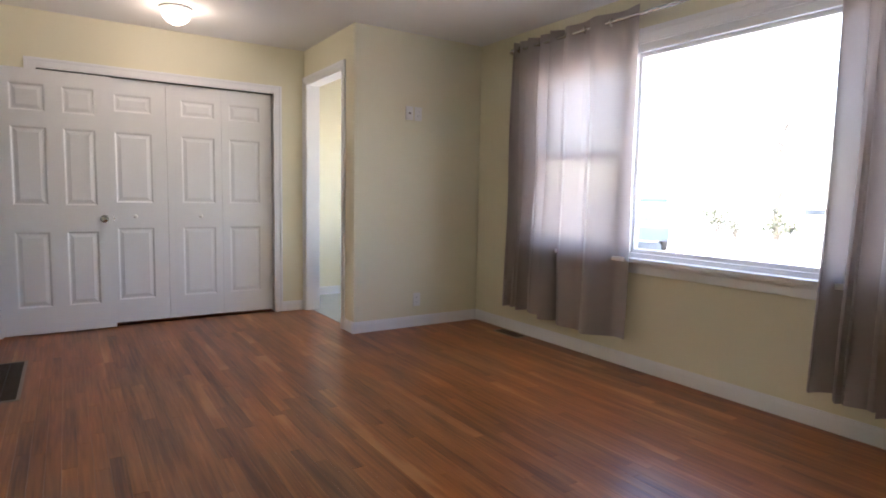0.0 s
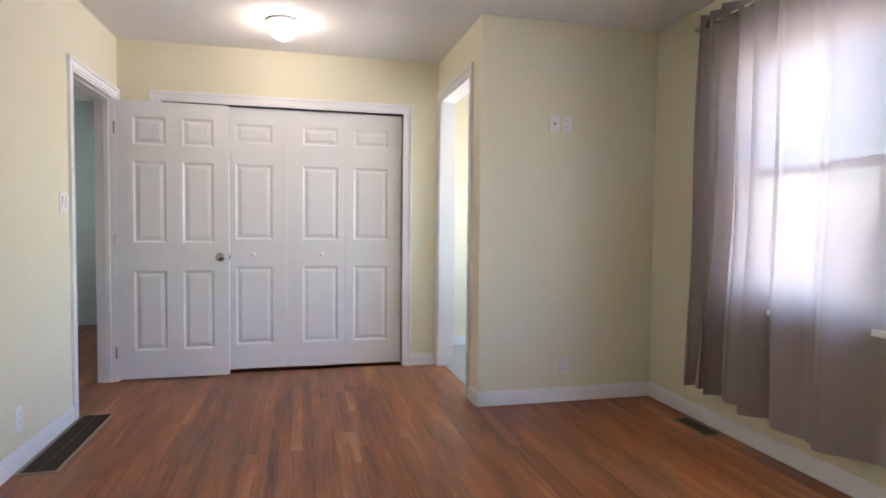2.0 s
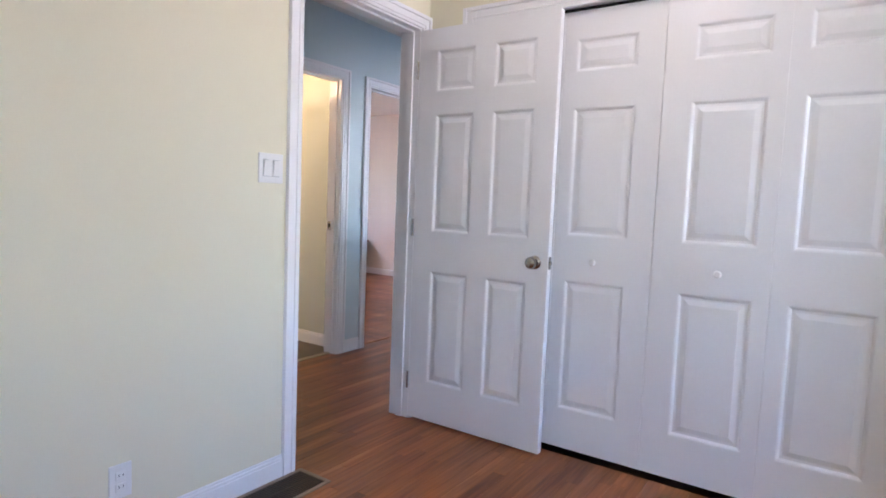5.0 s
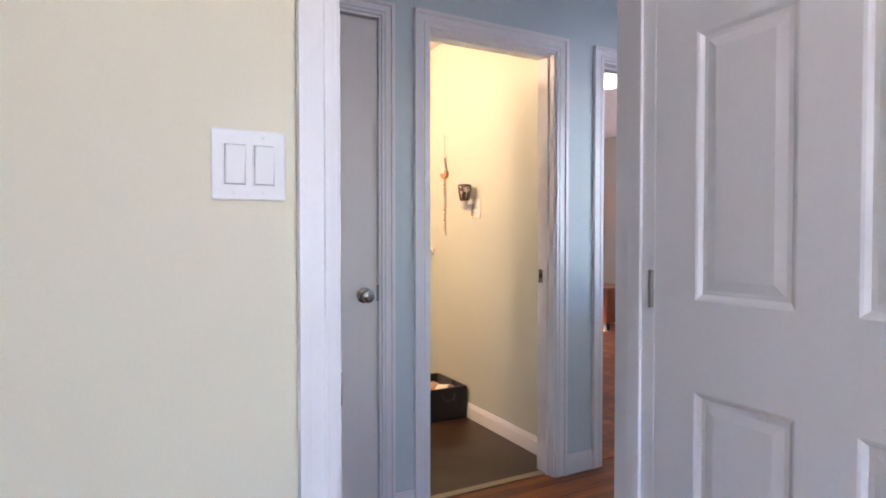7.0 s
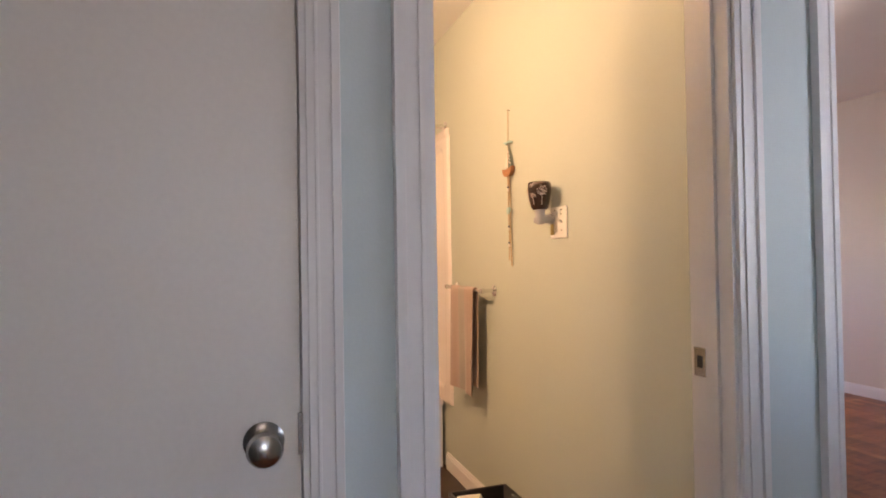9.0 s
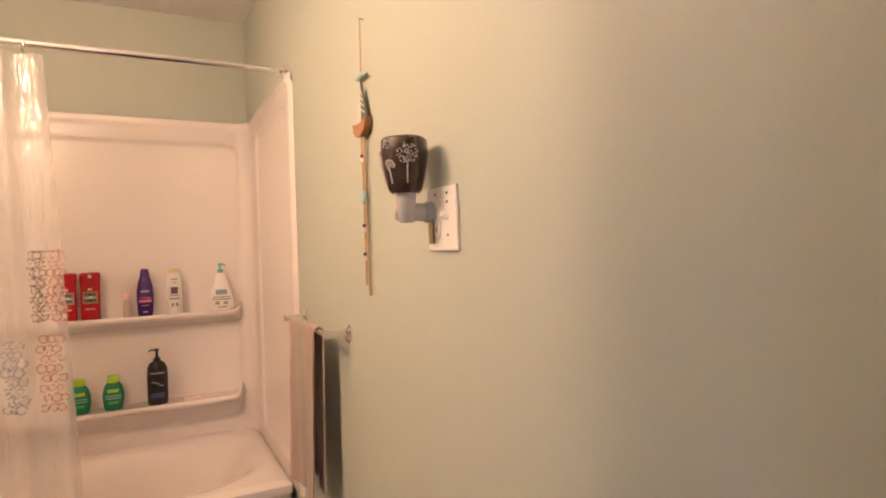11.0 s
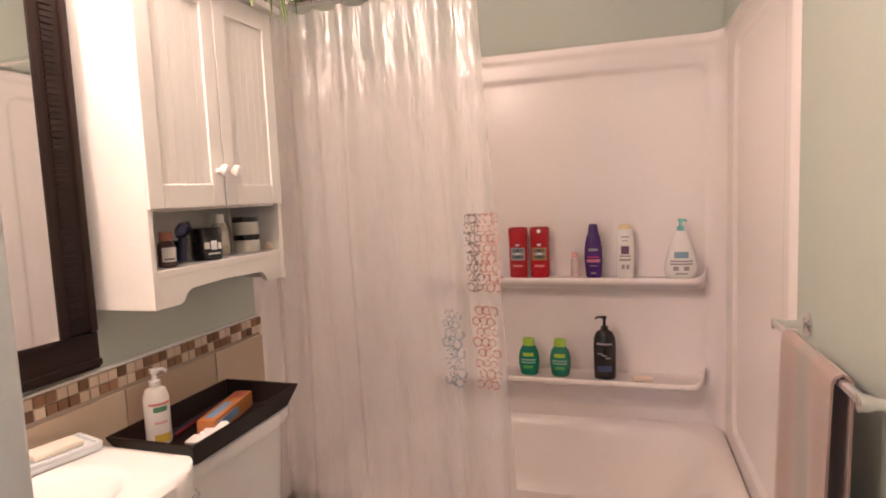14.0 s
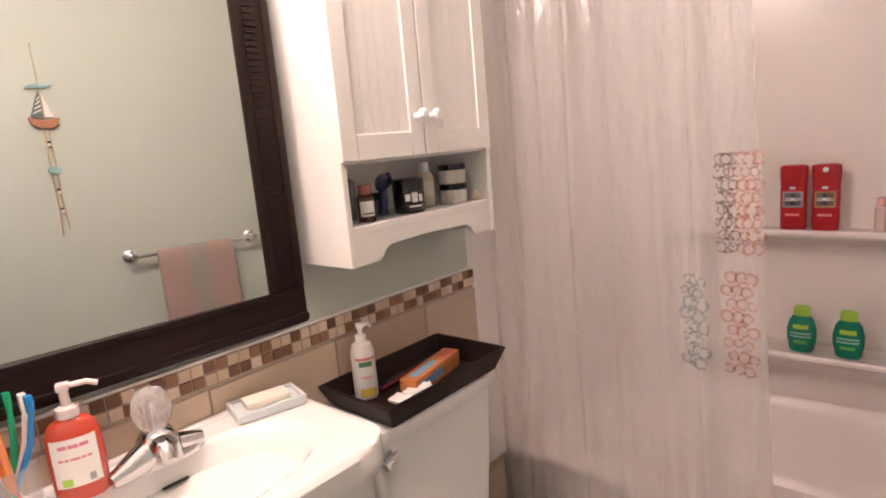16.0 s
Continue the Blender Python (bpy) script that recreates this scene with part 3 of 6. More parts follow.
for y0, y1, folds, seed, bunch, mat, text in ((2.69, 3.92, 7, 3, 1.8, SHEER, "thin taupe satin grommet curtain, drawn over a sash window"), (0.80, 1.53, 5, 8, 0.0, TAUPE, "taupe satin grommet curtain hanging to below the sill")):
    cur = thing("curtain", text, "curtain", pose(3.57, 0, 0), "window curtains")
    part("drape", drape(y0, y1, 0.21, 2.395, folds, 0.062, seed=seed, bunch=bunch), mat, cur, smooth=True)
    for k in range(folds):
        part("grommet", ring(0.021, 0.006, pose(0.0, y0 + (y1 - y0) * ((k + 0.5) / folds) ** (0.62 if bunch else 1.0), 2.335, 90, 0, 12)), ROD, cur, smooth=True)

# ---- bedroom fittings ----
light = thing("ceiling_light", "frosted glass bowl ceiling light, switched on", "ceiling light", pose(1.185, 4.97, 2.50))
light.scale = (0.92, 0.92, 0.9)
part("base", lathe([(0, 0), (0.116, 0), (0.119, -0.008), (0.116, -0.020), (0.108, -0.024), (0, -0.024)], 36), PLASTIC, light, smooth=True)
bowl = part("shade", lathe([(0.110, -0.022), (0.112, -0.045), (0.102, -0.080), (0.076, -0.112), (0.04, -0.132), (0, -0.138)], 36), FROST, light, smooth=True)
bowl.visible_shadow = False
part("finial", lathe([(0, -0.134), (0.009, -0.136), (0.007, -0.146), (0, -0.152)], 14), NICKEL, light, smooth=True)


def plate(name, label, category, m, width, height, gangs, kind):
    """A wall plate: x across, z up, front along -y."""
    t = thing(name, label, category, m)
    part("cover", slabs([(-width / 2, -0.006, -height / 2, width / 2, 0, height / 2)], 0.003), PLASTIC, t)
    for g in range(gangs):
        cx = (g - (gangs - 1) / 2) * 0.046
        if kind == "rocker":
            part("surround", slabs([(cx - 0.0185, -0.0075, -0.035, cx - 0.0163, -0.005, 0.035), (cx + 0.0163, -0.0075, -0.035, cx + 0.0185, -0.005, 0.035), (cx - 0.0163, -0.0075, 0.0325, cx + 0.0163, -0.005, 0.035), (cx - 0.0163, -0.0075, -0.035, cx + 0.0163, -0.005, -0.0325)], 0.0006), PLASTIC, t)
            # grey sheet round the rocker: the shade is put into its colour
            part("gap", slabs([(cx - 0.0163, -0.0064, -0.0325, cx + 0.0163, -0.0055, 0.0325)]), SHADED, t)
            part("rocker", moved(slabs([(-0.0153, -0.004, -0.031, 0.0153, 0.002, 0.031)], 0.0015), pose(cx, -0.0085, 0, 7)), PLASTIC, t)
        elif kind == "outlet":
            for z in (-0.0195, 0.0195):
                part("socket", slabs([(cx - 0.017, -0.0085, z - 0.014, cx + 0.017, -0.005, z + 0.014)], 0.003), PLASTIC, t)
                for sx, sh in ((-0.0065, 0.008), (0.0065, 0.0065)):
                    part("slot", slabs([(cx + sx - 0.0012, -0.0089, z - 0.002, cx + sx + 0.0012, -0.0084, z - 0.002 + sh)]), DARK, t)
        for z in (-height / 2 + 0.012, height / 2 - 0.012):
            part("screw", moved(lathe([(0, 0), (0.003, 0), (0.0025, 0.001), (0, 0.001)], 10), pose(cx, -0.006, z, 90)), PLASTIC, t)
    return t


plate("switch_plate", "white double rocker switch beside the doorway", "light switch", pose(0.0, 4.654, 1.277, 0, 0, 90), 0.117, 0.115, 2, "rocker")
coax = plate("cable_plate", "white cable plate with a brass socket high on the yellow wall", "cable plate", pose(2.912, 4.50, 1.84), 0.072, 0.115, 1, "blank")
part("socket", moved(lathe([(0, 0), (0.0075, 0), (0.0075, 0.004), (0.0045, 0.004), (0.0045, 0.012), (0.003, 0.012), (0, 0.010)], 14), pose(0, -0.006, 0, 90)), BRONZE, coax, "threaded metal socket", True)
plate("outlet", "white double power outlet high on the yellow wall", "power outlet", pose(2.998, 4.50, 1.84), 0.072, 0.115, 1, "outlet")
plate("outlet", "white double power outlet above the baseboard", "power outlet", pose(3.01, 4.50, 0.238), 0.072, 0.115, 1, "outlet")
plate("outlet", "white double power outlet low on the wall", "power outlet", pose(0.0, 4.075, 0.232, 0, 0, 90), 0.072, 0.115, 1, "outlet")


def register(m, wide, long, label):
    r = thing("floor_register", label, "floor vent", m)
    part("frame", slabs([(-wide / 2, -long / 2, 0, wide / 2, -long / 2 + 0.018, 0.006), (-wide / 2, long / 2 - 0.018, 0, wide / 2, long / 2, 0.006), (-wide / 2, -long / 2 + 0.018, 0, -wide / 2 + 0.018, long / 2 - 0.018, 0.006),
                         (wide / 2 - 0.018, -long / 2 + 0.018, 0, wide / 2, long / 2 - 0.018, 0.006)], 0.002), surface("worn vent frame", (0.30, 0.22, 0.16), 0.4, 0.1, 90, 3, 0.05, metal=0.5), r)
    part("backing", slabs([(-wide / 2 + 0.017, -long / 2 + 0.017, 0.0005, wide / 2 - 0.017, long / 2 - 0.017, 0.002)]), DARK, r)
    n = int((long - 0.036) / 0.012)
    for i in range(n):
        y = -long / 2 + 0.018 + (i + 0.5) * (long - 0.036) / n
        part("slat", slabs([(-wide / 2 + 0.018, y - 0.0022, 0.002, wide / 2 - 0.018, y + 0.0022, 0.0055)]), BRONZE, r)
    part("rib", slabs([(-0.002, -long / 2 + 0.018, 0.003, 0.002, long / 2 - 0.018, 0.006)]), BRONZE, r)
    return r


register(pose(0.112, 4.395, 0.0), 0.185, 0.86, "long dark brown floor return grille along the wall")
register(pose(3.56, 3.87, 0.0), 0.13, 0.32, "dark brown floor register below the curtain")

# ---- hall ----
hd = tagged(part("door_2", slabs([(-1.243, 4.816, 0.012, -1.210, 5.356, 2.034)], 0.002), GREYDOOR), "plain off-white flush hall closet door, closed", "door", kind="structure")
part("door_handle", moved(door_knob(NICKEL), pose(-1.210, 5.298, 0.925, 0, 0, 90)), NICKEL, hd, "brushed nickel round knob", True)
part("latch_plate", slabs([(-1.2095, 5.351, 0.90, -1.203, 5.359, 0.965)]), NICKEL, hd)
strike = tagged(part("strike_plate", slabs([(-1.312, 6.2488, 0.935, -1.278, 6.2515, 1.0)], 0.0008), NICKEL), "nickel strike plate on the bathroom door lining", "strike plate")
part("hole", slabs([(-1.302, 6.2481, 0.955, -1.286, 6.2491, 0.982)]), DARK, strike)

bd = tagged(part("door_3", moved(slabs([(0.0, -0.035, 0.012, 0.68, 0.0, 2.022)], 0.002), pose(-1.320, 5.594, 0, 0, 0, 176.5)), GREYDOOR), "plain off-white flush bathroom door, standing open", "door", kind="structure")
BD = pose(-1.320, 5.594, 0, 0, 0, 176.5)
part("door_handle", moved(door_knob(NICKEL), BD @ pose(0.62, -0.035, 0.925)), NICKEL, bd, "nickel round knob", True)
part("door_handle", moved(door_knob(NICKEL), BD @ pose(0.62, 0.0, 0.925, 0, 0, 180)), NICKEL, bd, "nickel round knob", True)
part("robe_hook", moved(joined(slabs([(-0.012, 0, -0.03, 0.012, 0.004, 0.03)], 0.002), tube([(0, 0.004, 0.01), (0, 0.03, 0.012), (0, 0.045, 0.03)], 0.005), tube([(0, 0.004, -0.01), (0, 0.022, -0.02), (0, 0.03, -0.008)], 0.004)), BD @ pose(0.65, 0.0, 1.70)), CHROME, bd, "chrome robe hook", True)

brd = tagged(part("door_4", moved(slabs([(0.0, 0.0, 0.012, 0.775, 0.035, 2.022)], 0.002), pose(-1.335, 7.425, 0, 0, 0, 97)), GREYDOOR), "plain off-white back room door, standing open", "door", kind="structure")
part("door_handle", moved(door_knob(NICKEL), pose(-1.335, 7.425, 0, 0, 0, 97) @ pose(0.71, 0.035, 0.925, 0, 0, 180)), NICKEL, brd, "nickel round knob", True)

light2 = thing("ceiling_light", "white glass ceiling light, switched on, in the back room", "ceiling light", pose(-2.6, 7.95, 2.50))
part("base", lathe([(0, 0), (0.13, 0), (0.13, -0.02), (0, -0.02)], 30), NICKEL, light2, smooth=True)
part("shade", lathe([(0.12, -0.018), (0.115, -0.05), (0.09, -0.085), (0.05, -0.105), (0, -0.112)], 30), FROST, light2, smooth=True).visible_shadow = False
CHEST = wood("red-brown chest wood", (0.30, 0.10, 0.04), (0.12, 0.035, 0.015), 0.35, "X")

chest = thing("wooden_chest", "red-brown wooden chest standing against the back room wall", "chest", pose(-4.70, 9.86, 0))
part("body", slabs([(-0.35, -0.24, 0.09, 0.35, 0.24, 0.50)], 0.006), CHEST, chest)
part("top", slabs([(-0.37, -0.26, 0.50, 0.37, 0.26, 0.53)], 0.006), CHEST, chest)
for x in (-0.32, 0.32):
    for y in (-0.21, 0.21):
        part("leg", slabs([(x - 0.025, y - 0.025, 0, x + 0.025, y + 0.025, 0.09)], 0.004), DARK, chest)
for z0, z1 in ((0.11, 0.29), (0.31, 0.48)):
    dr = part("drawer", slabs([(-0.33, -0.252, z0, 0.33, -0.238, z1)], 0.004), CHEST, chest)
    part("handle", tube([(-0.05, -0.252, (z0 + z1) / 2), (-0.05, -0.275, (z0 + z1) / 2), (0.05, -0.275, (z0 + z1) / 2), (0.05, -0.252, (z0 + z1) / 2)], 0.005), BRONZE, dr)

# ---- bathroom ----
GEL = surface("glossy tub surround", (0.88, 0.825, 0.80), 0.26, 0.015, 40, 1.5, 0.015, coat=0.12, uneven=0.012)
CERAMIC = surface("white glazed ceramic", (0.84, 0.83, 0.81), 0.10, 0.01, 40, 2, 0, coat=0.4)
LAMINATE = surface("white cabinet laminate", (0.82, 0.80, 0.76), 0.35, 0.02, 70, 2, 0.03)
ESPRESSO = wood("espresso stained wood", (0.020, 0.010, 0.007), (0.006, 0.0035, 0.003), 0.45, "X", spread=0.2)
ESPRESSO_UP = wood("espresso stained upright wood", (0.020, 0.010, 0.007), (0.006, 0.0035, 0.003), 0.45, "Z", spread=0.2)
for m in (ESPRESSO, ESPRESSO_UP):
    m.node_tree.nodes["Principled BSDF"].inputs["Specular IOR Level"].default_value = 0.22
MIRROR, mn, ml, mb = material("mirror silver")
mb.inputs["Metallic"].default_value, mb.inputs["Roughness"].default_value, mb.inputs["Base Color"].default_value = 1.0, 0.0, (0.86, 0.88, 0.87, 1)
VINYL_CLEAR = clear("clear shower vinyl", (1.0, 0.99, 0.98), 0.54, 0.14)
vn, vl = VINYL_CLEAR.node_tree.nodes, VINYL_CLEAR.node_tree.links
vc, vm, vt, vb = vn.new("ShaderNodeTexCoord"), vn.new("ShaderNodeMapping"), vn.new("ShaderNodeTexNoise"), vn.new("ShaderNodeBump")
vm.inputs["Scale"].default_value = (70, 70, 13)
vt.inputs["Scale"].default_value, vt.inputs["Detail"].default_value = 1.0, 2
vl.new(vc.outputs["Object"], vm.inputs["Vector"])
vl.new(vm.outputs[0], vt.inputs["Vector"])
vb.inputs["Strength"].default_value, vb.inputs["Distance"].default_value = 1.0, 0.006
vl.new(vt.outputs["Fac"], vb.inputs["Height"])
gloss, add = vn.new("ShaderNodeBsdfGlossy"), vn.new("ShaderNodeMixShader")
gloss.inputs["Roughness"].default_value = 0.13
vl.new(vb.outputs[0], gloss.inputs["Normal"])
milk, soft = vn.new("ShaderNodeBsdfTranslucent"), vn.new("ShaderNodeMixShader")
milk.inputs["Color"].default_value = (1.0, 0.985, 0.97, 1)
soft.inputs["Fac"].default_value, add.inputs["Fac"].default_value = 0.45, 0.26
vl.new(vn["Principled BSDF"].outputs[0], soft.inputs[1])
vl.new(milk.outputs[0], soft.inputs[2])
vl.new(soft.outputs[0], add.inputs[1])
vl.new(gloss.outputs[0], add.inputs[2])
vl.new(add.outputs[0], vn["Mix Shader"].inputs[1])
GROUT = surface("tan grout", (0.42, 0.34, 0.26), 0.8, 0.1, 90, 3, 0.1)


def tones(name, a, b, rough, bump=0.05, grain=25.0):
    """Stone or tile whose pieces differ in tone from one to the next."""
    m, n, l, p = material(name)
    info, at, noi = n.new("ShaderNodeObjectInfo"), n.new("ShaderNodeTexCoord"), n.new("ShaderNodeTexNoise")
    noi.inputs["Scale"].default_value, noi.inputs["Detail"].default_value = grain, 5
    l.new(at.outputs["Object"], noi.inputs["Vector"])
    add = n.new("ShaderNodeMath")
    add.operation = "MULTIPLY_ADD"
    add.inputs[1].default_value = 0.35
    l.new(noi.outputs["Fac"], add.inputs[0])
    l.new(info.outputs["Random"], add.inputs[2])
    mix = n.new("ShaderNodeMix")
    mix.data_type = "RGBA"
    mix.inputs["A"].default_value, mix.inputs["B"].default_value = (*a, 1), (*b, 1)
    l.new(add.outputs[0], mix.inputs["Factor"])
    l.new(mix.outputs["Result"], p.inputs["Base Color"])
    p.inputs["Roughness"].default_value = rough
    bp = n.new("ShaderNodeBump")
    bp.inputs["Strength"].default_value, bp.inputs["Distance"].default_value = bump, 0.002
    l.new(noi.outputs["Fac"], bp.inputs["Height"])
    l.new(bp.outputs[0], p.inputs["Normal"])
    return m


WALLTILE = tones("beige wall tile", (0.50, 0.38, 0.26), (0.64, 0.51, 0.37), 0.30)
PALE = tones("cream mosaic", (0.58, 0.44, 0.29), (0.74, 0.61, 0.45), 0.30)
BROWN = tones("brown mosaic", (0.12, 0.060, 0.032), (0.30, 0.16, 0.085), 0.30)
SOUTH = 4.885
NORTH = 6.37

# tub and surround
tub = thing("bathtub", "white glossy bathtub with a rounded basin", "bathtub", pose(0, 0, 0))


def basin(x0, x1, y0, y1, top, cx, cy, rx, ry, deep, power, nx=44, ny=44, skirt=0.0, corner=0.0):
    """A rim with a smooth hollow in it, and a skirt down from its edge."""
    bm = bmesh.new()
    g = []
    for i in range(nx + 1):
        row = []
        for j in range(ny + 1):
            x, y = x0 + (x1 - x0) * i / nx, y0 + (y1 - y0) * j / ny
            d = (abs((x - cx) / rx) ** power + abs((y - cy) / ry) ** power) ** (1 / power)
            s = min(1.0, max(0.0, (1.0 - d) / 0.42))
            z = top - deep * (s * s * (3 - 2 * s))
            edge = min(x - x0, x1 - x, y - y0, y1 - y)
            z -= 0.012 * max(0.0, 1 - edge / 0.016) ** 2
            if corner:
                for ex in (x0, x1):
                    ux, uy = corner - abs(x - ex), corner - abs(y1 - y)
                    if ux > 0 and uy > 0:
                        r = math.hypot(ux, uy)
                        if r > corner:
                            k = corner / r
                            x = ex + math.copysign(corner - ux * k, (x0 + x1) / 2 - ex)
                            y = y1 - (corner - uy * k)
            row.append(bm.verts.new((x, y, z)))
        g.append(row)
    for i in range(nx):
        for j in range(ny):
            bm.faces.new((g[i][j], g[i + 1][j], g[i + 1][j + 1], g[i][j + 1]))
    if skirt:
        loop = [g[i][0] for i in range(nx)] + [g[nx][j] for j in range(ny)] + [g[i][ny] for i in range(nx, 0, -1)] + [g[0][j] for j in range(ny, 0, -1)]
        low = [bm.verts.new((v.co.x, v.co.y, v.co.z - skirt)) for v in loop]
        for k in range(len(loop)):
            q = (k + 1) % len(loop)
            bm.faces.new((loop[q], loop[k], low[k], low[q]))
    bmesh.ops.recalc_face_normals(bm, faces=bm.faces)
    return bm


part("basin", basin(-4.30, -3.41, 4.905, 6.35, 0.405, -3.86, 5.62, 0.40, 0.68, 0.30, 3.2, 40, 56, 0.03), GEL, tub, smooth=True)
part("apron", slabs([(-3.45, 4.905, 0.0, -3.425, 6.35, 0.38), (-3.43, 5.0, 0.05, -3.415, 6.25, 0.33)], 0.008), GEL, tub)

surr = thing("shower_surround", "white glossy moulded tub surround with two shelves", "tub surround", pose(0, 0, 0))


def liner(front, back, south, north, low, high, radius, fields):
    """A moulded sheet round three sides of a tub with swept corners, sunken fields and a rolled top and ends.
    fields: (start, end, bottom, top) along the sheet, measured from the south front edge."""
    run = front - back - radius
    wide = north - south - 2 * radius
    bend = radius * math.pi / 2
    total = 2 * run + 2 * bend + wide

    def spot(q):
        if q < run:
            return front - q, south, 0.0, 1.0
        q -= run
        if q < bend:
            a = q / radius
            return back + radius - radius * math.sin(a), south + radius - radius * math.cos(a), math.sin(a), math.cos(a)
        q -= bend
        if q < wide:
            return back, south + radius + q, 1.0, 0.0
        q -= wide
        if q < bend:
            a = q / radius
            return back + radius - radius * math.cos(a), north - radius + radius * math.sin(a), math.cos(a), -math.sin(a)
        return back + radius + (q - bend), north, 0.0, -1.0

    def step(d, w):
        k = min(1.0, max(0.0, d / w))
        return k * k * (3 - 2 * k)

    bm = bmesh.new()
    nu, nv = int(total / 0.009), int((high - low) / 0.009)
    rows = []
    for i in range(nu + 1):
        q = total * i / nu
        x, y, nx, ny = spot(q)
        col = []
        for j in range(nv + 1):
            z = low + (high - low) * j / nv
            out = 0.0
            for q0, q1, z0, z1 in fields:
                r = 0.06
                dx, dz = min(q - q0, q1 - q), min(z - z0, z1 - z)
                d = min(dx, dz)
                if dx < r and dz < r:
                    d = r - math.hypot(r - dx, r - dz)
                out -= 0.011 * step(d, 0.016)
            out += 0.010 * step(z - high + 0.055, 0.02)
            out -= 0.034 * (1 - math.sqrt(max(0.0, 1 - max(0.0, 1 - (high - z) / 0.018) ** 2)))
            out -= 0.016 * max(0.0, 1 - min(q, total - q) / 0.03) ** 2
            col.append(bm.verts.new((x + nx * out, y + ny * out, z)))
        rows.append(col)
    for i in range(nu):
        for j in range(nv):
            bm.faces.new((rows[i][j], rows[i + 1][j], rows[i + 1][j + 1], rows[i][j + 1]))
    return bm


part("liner", liner(-3.285, -4.24, 4.898, 6.357, 0.385, 1.952, 0.075, [(0.12, 0.80, 0.46, 1.85), (1.07, 2.33, 0.46, 1.838), (2.545, 3.22, 0.46, 1.85)]), GEL, surr, smooth=True)


def shelf(z, front, y0, y1):
    """A moulded ledge with a raised lip and upturned ends."""
    bm = bmesh.new()
    outline = [(-4.26, 0.0), (front - 0.022, 0.002), (front - 0.012, 0.009), (front - 0.003, 0.009), (front + 0.003, 0.002), (front + 0.002, -0.008), (front - 0.012, -0.018), (front - 0.050, -0.028), (-4.235, -0.050), (-4.26, -0.060)]
    n = 60
    rows = []
    for i in range(n + 1):
        t = i / n
        y = y0 + (y1 - y0) * t
        end = min(y - y0, y1 - y)
        k = max(0.0, 1 - end / 0.075)
        lift, pull = 0.034 * k ** 2.2, 0.92 * k ** 2.4
        rows.append([bm.verts.new((u + (-4.255 - u) * pull, y, z + v + lift * (1 if v > -0.01 else 0.3))) for u, v in outline])
    for p, q in zip(rows, rows[1:]):
        for j in range(len(outline) - 1):
            bm.faces.new((p[j], q[j], q[j + 1], p[j + 1]))
    for p in (rows[0], rows[-1]):
        bm.faces.new(p)
    bmesh.ops.recalc_face_normals(bm, faces=bm.faces)
    return bm


part("shelf", shelf(1.005, -4.13, 5.10, 6.30), GEL, surr, smooth=True)
part("shelf", shelf(0.600, -4.085, 5.10, 6.295), GEL, surr, smooth=True)

rail = thing("shower_rod", "chrome shower curtain rod across the tub", "curtain rod", pose(0, 0, 0))
part("rod", tube([(-3.36, 4.892, 1.965), (-3.36, 6.363, 1.965)], 0.0125, 14), CHROME, rail, smooth=True)
for y, s in ((SOUTH, -90), (NORTH, 90)):
    part("flange", moved(lathe([(0, 0), (0.032, 0), (0.030, 0.006), (0.018, 0.012), (0.016, 0.03), (0, 0.03)], 20), pose(-3.36, y, 1.965, s)), CHROME, rail, smooth=True)


def hang(u, v):
    """A place on the shower curtain: u across, v from hem to top."""
    k = 8 * u + 0.22 * math.sin(5 * u)
    n = int(k)
    own = 0.75 + 0.35 * math.sin(2.3 * n + 0.7)
    bend = 0.12 * math.sin(3 * v + 2.1 * n) * (1 - v)
    ridge = math.exp(-((k - n - 0.5 + bend) / 0.23) ** 2)
    out = 0.030 * own * ridge * (0.85 + 0.25 * (1 - v)) + 0.005 * math.sin(9 * v + 7 * u) * (1 - 0.6 * v)
    out += 0.0032 * noise.noise(Vector((48 * u, 26 * v, 0.3))) + 0.0022 * noise.noise(Vector((120 * u, 70 * v, 5.1)))
    sag = 0.007 * v ** 8 * (1 - ridge)
    return Vector((-3.395 + out, 4.90 + (0.70 + 0.09 * (1 - v)) * u, 0.16 + 1.785 * v - sag))


sc = thing("shower_curtain", "clear crinkled vinyl shower curtain printed with bubbles", "shower curtain", pose(0, 0, 0))
bm = bmesh.new()
NU, NV = 260, 190
g = [[bm.verts.new(hang(i / NU, j / NV)) for j in range(NV + 1)] for i in range(NU + 1)]
for i in range(NU):
    for j in range(NV):
        bm.faces.new((g[i][j], g[i + 1][j], g[i + 1][j + 1], g[i][j + 1]))
part("sheet", bm, VINYL_CLEAR, sc, smooth=True)
for k in range(8):
    q = hang((k + 0.45) / 8, 1.0)
    part("ring", ring(0.021, 0.0022, pose(-3.36, q.y, 1.955, 90, 0, 15)), CHROME, sc, smooth=True)
INK = {"grey": clear("grey print", (0.60, 0.56, 0.55), 0.82, 0.3), "red": clear("red print", (0.84, 0.62, 0.57), 0.85, 0.3), "blue": clear("blue print", (0.66, 0.72, 0.78), 0.85, 0.3)}
MILK = clear("milky print", (0.97, 0.94, 0.92), 0.70, 0.3)
